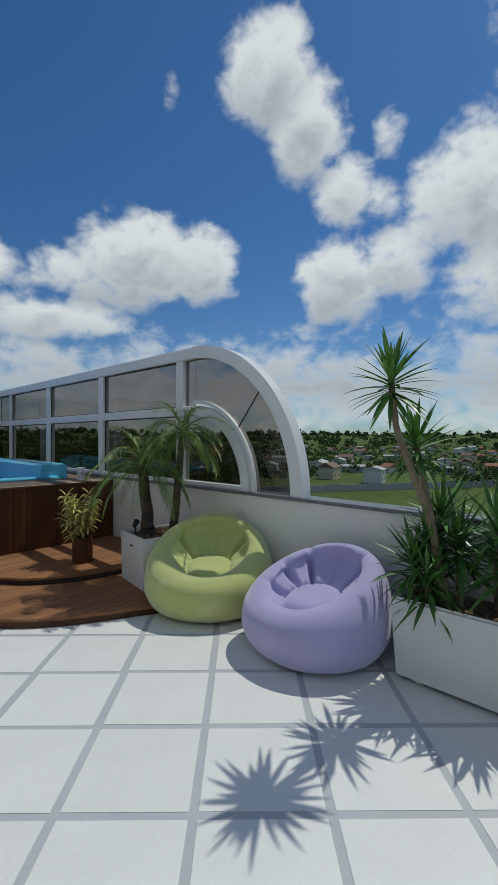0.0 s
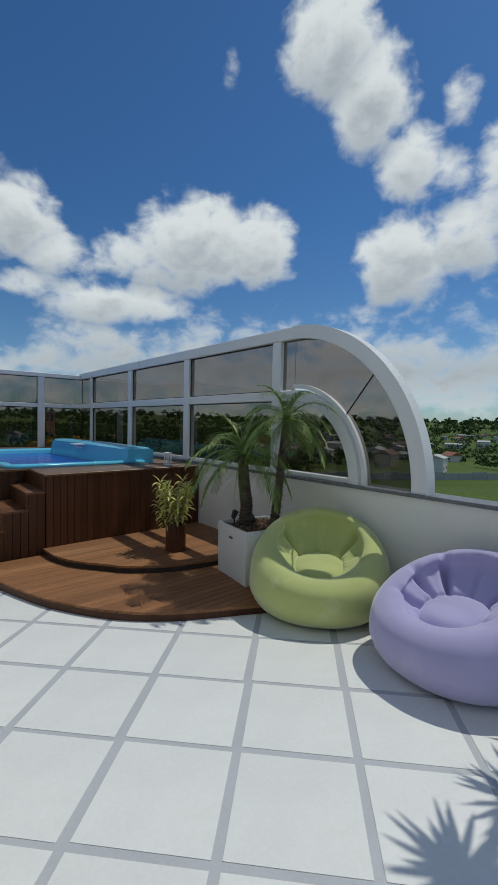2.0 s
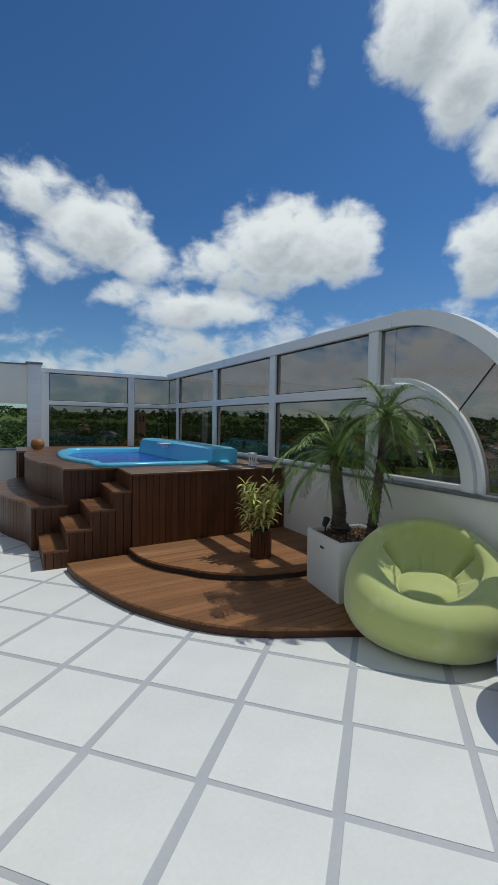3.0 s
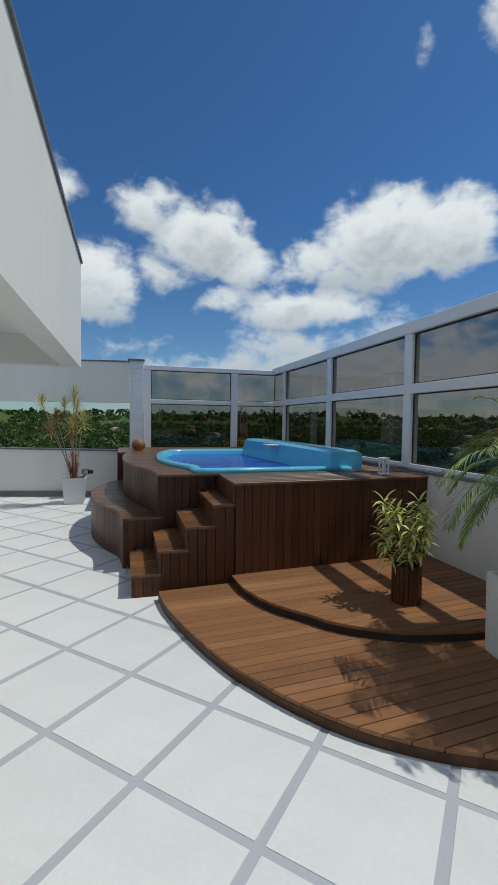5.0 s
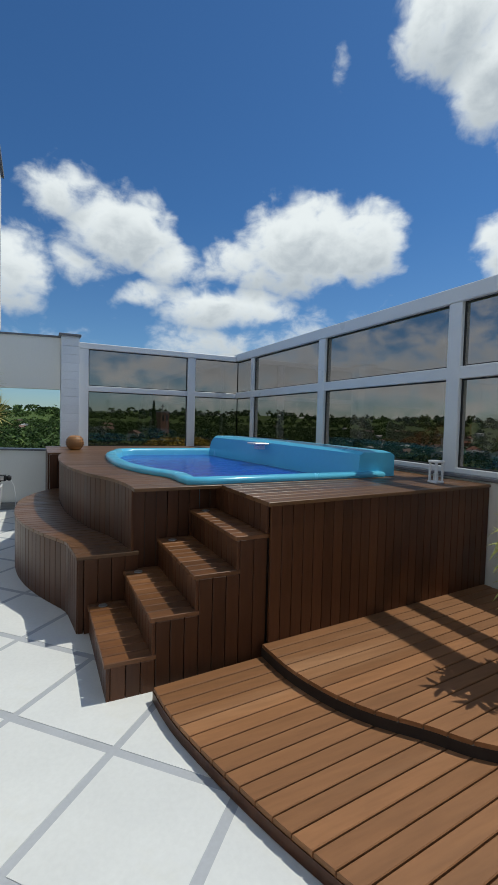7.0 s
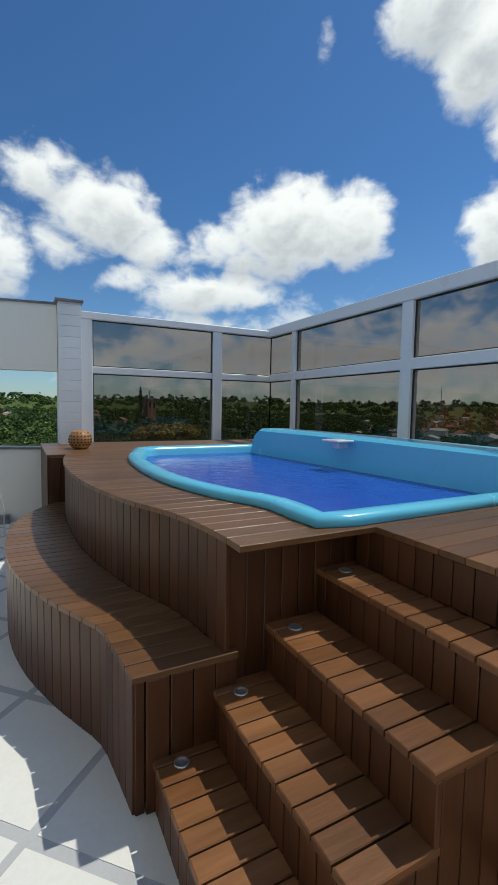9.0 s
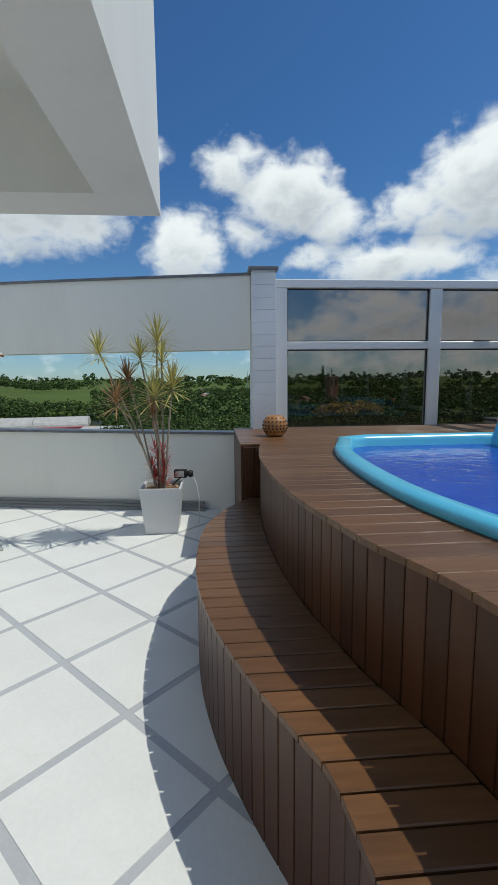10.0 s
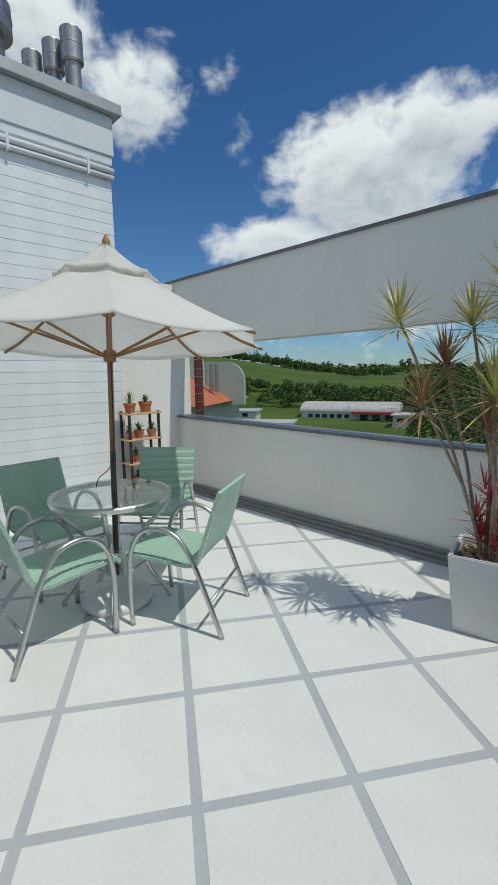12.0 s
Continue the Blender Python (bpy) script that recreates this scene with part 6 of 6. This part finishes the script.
def mast(az, r, h):
    x, y, z = out(az, r)
    o = tagged(new("radio_mast"), "thin tall radio mast on the far ridge", "mast")
    o.matrix_world = Matrix.Translation((x, y, z))
    part("mast", ring_tube(bmesh.new(), [(0, 0, 0), (0, 0, h / S)], [0.9, 0.35], 6), PLASTER[2], o)


mast(50.2, 900, 62)
mast(4.0, 800, 34)


def neighbour():
    """The next block, seen past the left end of the opening."""
    n = tagged(thing("neighbour_house", (-11.4, 15.2, 0.0), turn=20), "next-door house with an orange tiled roof and pale round-topped walls", "house")
    part("wall", boxed(-3.0, 0.9, -0.2, 5.0, -18.0, 0.55), PALE_GREEN, n)
    bm = bmesh.new()
    a = [bm.verts.new(p) for p in ((-3.2, -0.5, 0.45), (1.3, -0.5, 0.45), (1.3, 5.2, 0.45), (-3.2, 5.2, 0.45), (-3.2, 2.2, 1.5), (-0.6, 2.2, 1.5))]
    for f in ((0, 1, 5, 4), (1, 2, 5), (2, 3, 4, 5), (3, 0, 4), (3, 2, 1, 0)):
        bm.faces.new([a[i] for i in f])
    part("roof", bm, ORANGE_TILE, n, "orange clay tile roof")

    def round_wall(x0, x1, y, top):
        b2 = bmesh.new()
        r = (x1 - x0) * 0.45
        pts = [(x0, 0.3), (x0, top)] + [(x1 - r + r * math.sin(t), top - r + r * math.cos(t)) for t in [math.pi / 2 * i / 10 for i in range(11)]] + [(x1, 0.3)]
        f = [b2.verts.new((x, y, z)) for x, z in pts]
        g = [b2.verts.new((x, y + 0.2, z)) for x, z in pts]
        b2.faces.new(f)
        b2.faces.new(g[::-1])
        for i in range(len(pts)):
            b2.faces.new((f[i], f[(i + 1) % len(pts)], g[(i + 1) % len(pts)], g[i]))
        return b2

    part("gable", round_wall(-1.2, 0.3, 2.4, 2.35), PALE_GREEN, n)
    part("gable", round_wall(0.2, 1.75, 2.7, 1.85), PALE_GREEN, n)
    for x in (-0.5, 0.75, 0.95):
        part("flue", ring_tube(bmesh.new(), [(x, 2.0, 0.8), (x, 2.0, 1.75 + (0.6 if x < 0 else 0))], 0.07, 10), STEEL, n)
    t = tagged(thing("tiled_post", (-5.11, 9.33, 0.0)), "post faced with small dark red tiles", "post")
    part("core", boxed(-0.012, 0.02, 0.0, 0.12, -1.0, 2.3), JOINT_WHITE, t)
    tile = mesh_of("tile", boxed(-0.012, 0.024, -0.005, 0.0, 0.002, 0.10), RED_TILE)
    for i in range(22):
        place("tile", tile, t, Matrix.Translation((0, 0, (0.1 + i * 0.104) * S)))
    tile2 = mesh_of("tile", boxed(0.02, 0.025, 0.002, 0.118, 0.002, 0.10), RED_TILE)
    for i in range(22):
        place("tile", tile2, t, Matrix.Translation((0, 0, (0.1 + i * 0.104) * S)))


PALE_GREEN = material("pale_green_render", (0.40, 0.45, 0.40), 0.8, vary=0.06, scale=0.6, fine=10, bump=0.05)
ORANGE_TILE = material("orange_roof_tile", (0.48, 0.15, 0.07), 0.8, vary=0.12, scale=2, fine=20, bump=0.1)
RED_TILE = material("dark_red_tile", (0.12, 0.03, 0.025), 0.4, vary=0.1, scale=4, fine=30, bump=0.02, random_tone=0.2)
neighbour()

# ---- last: the many floor tiles ----
lay_tiles()
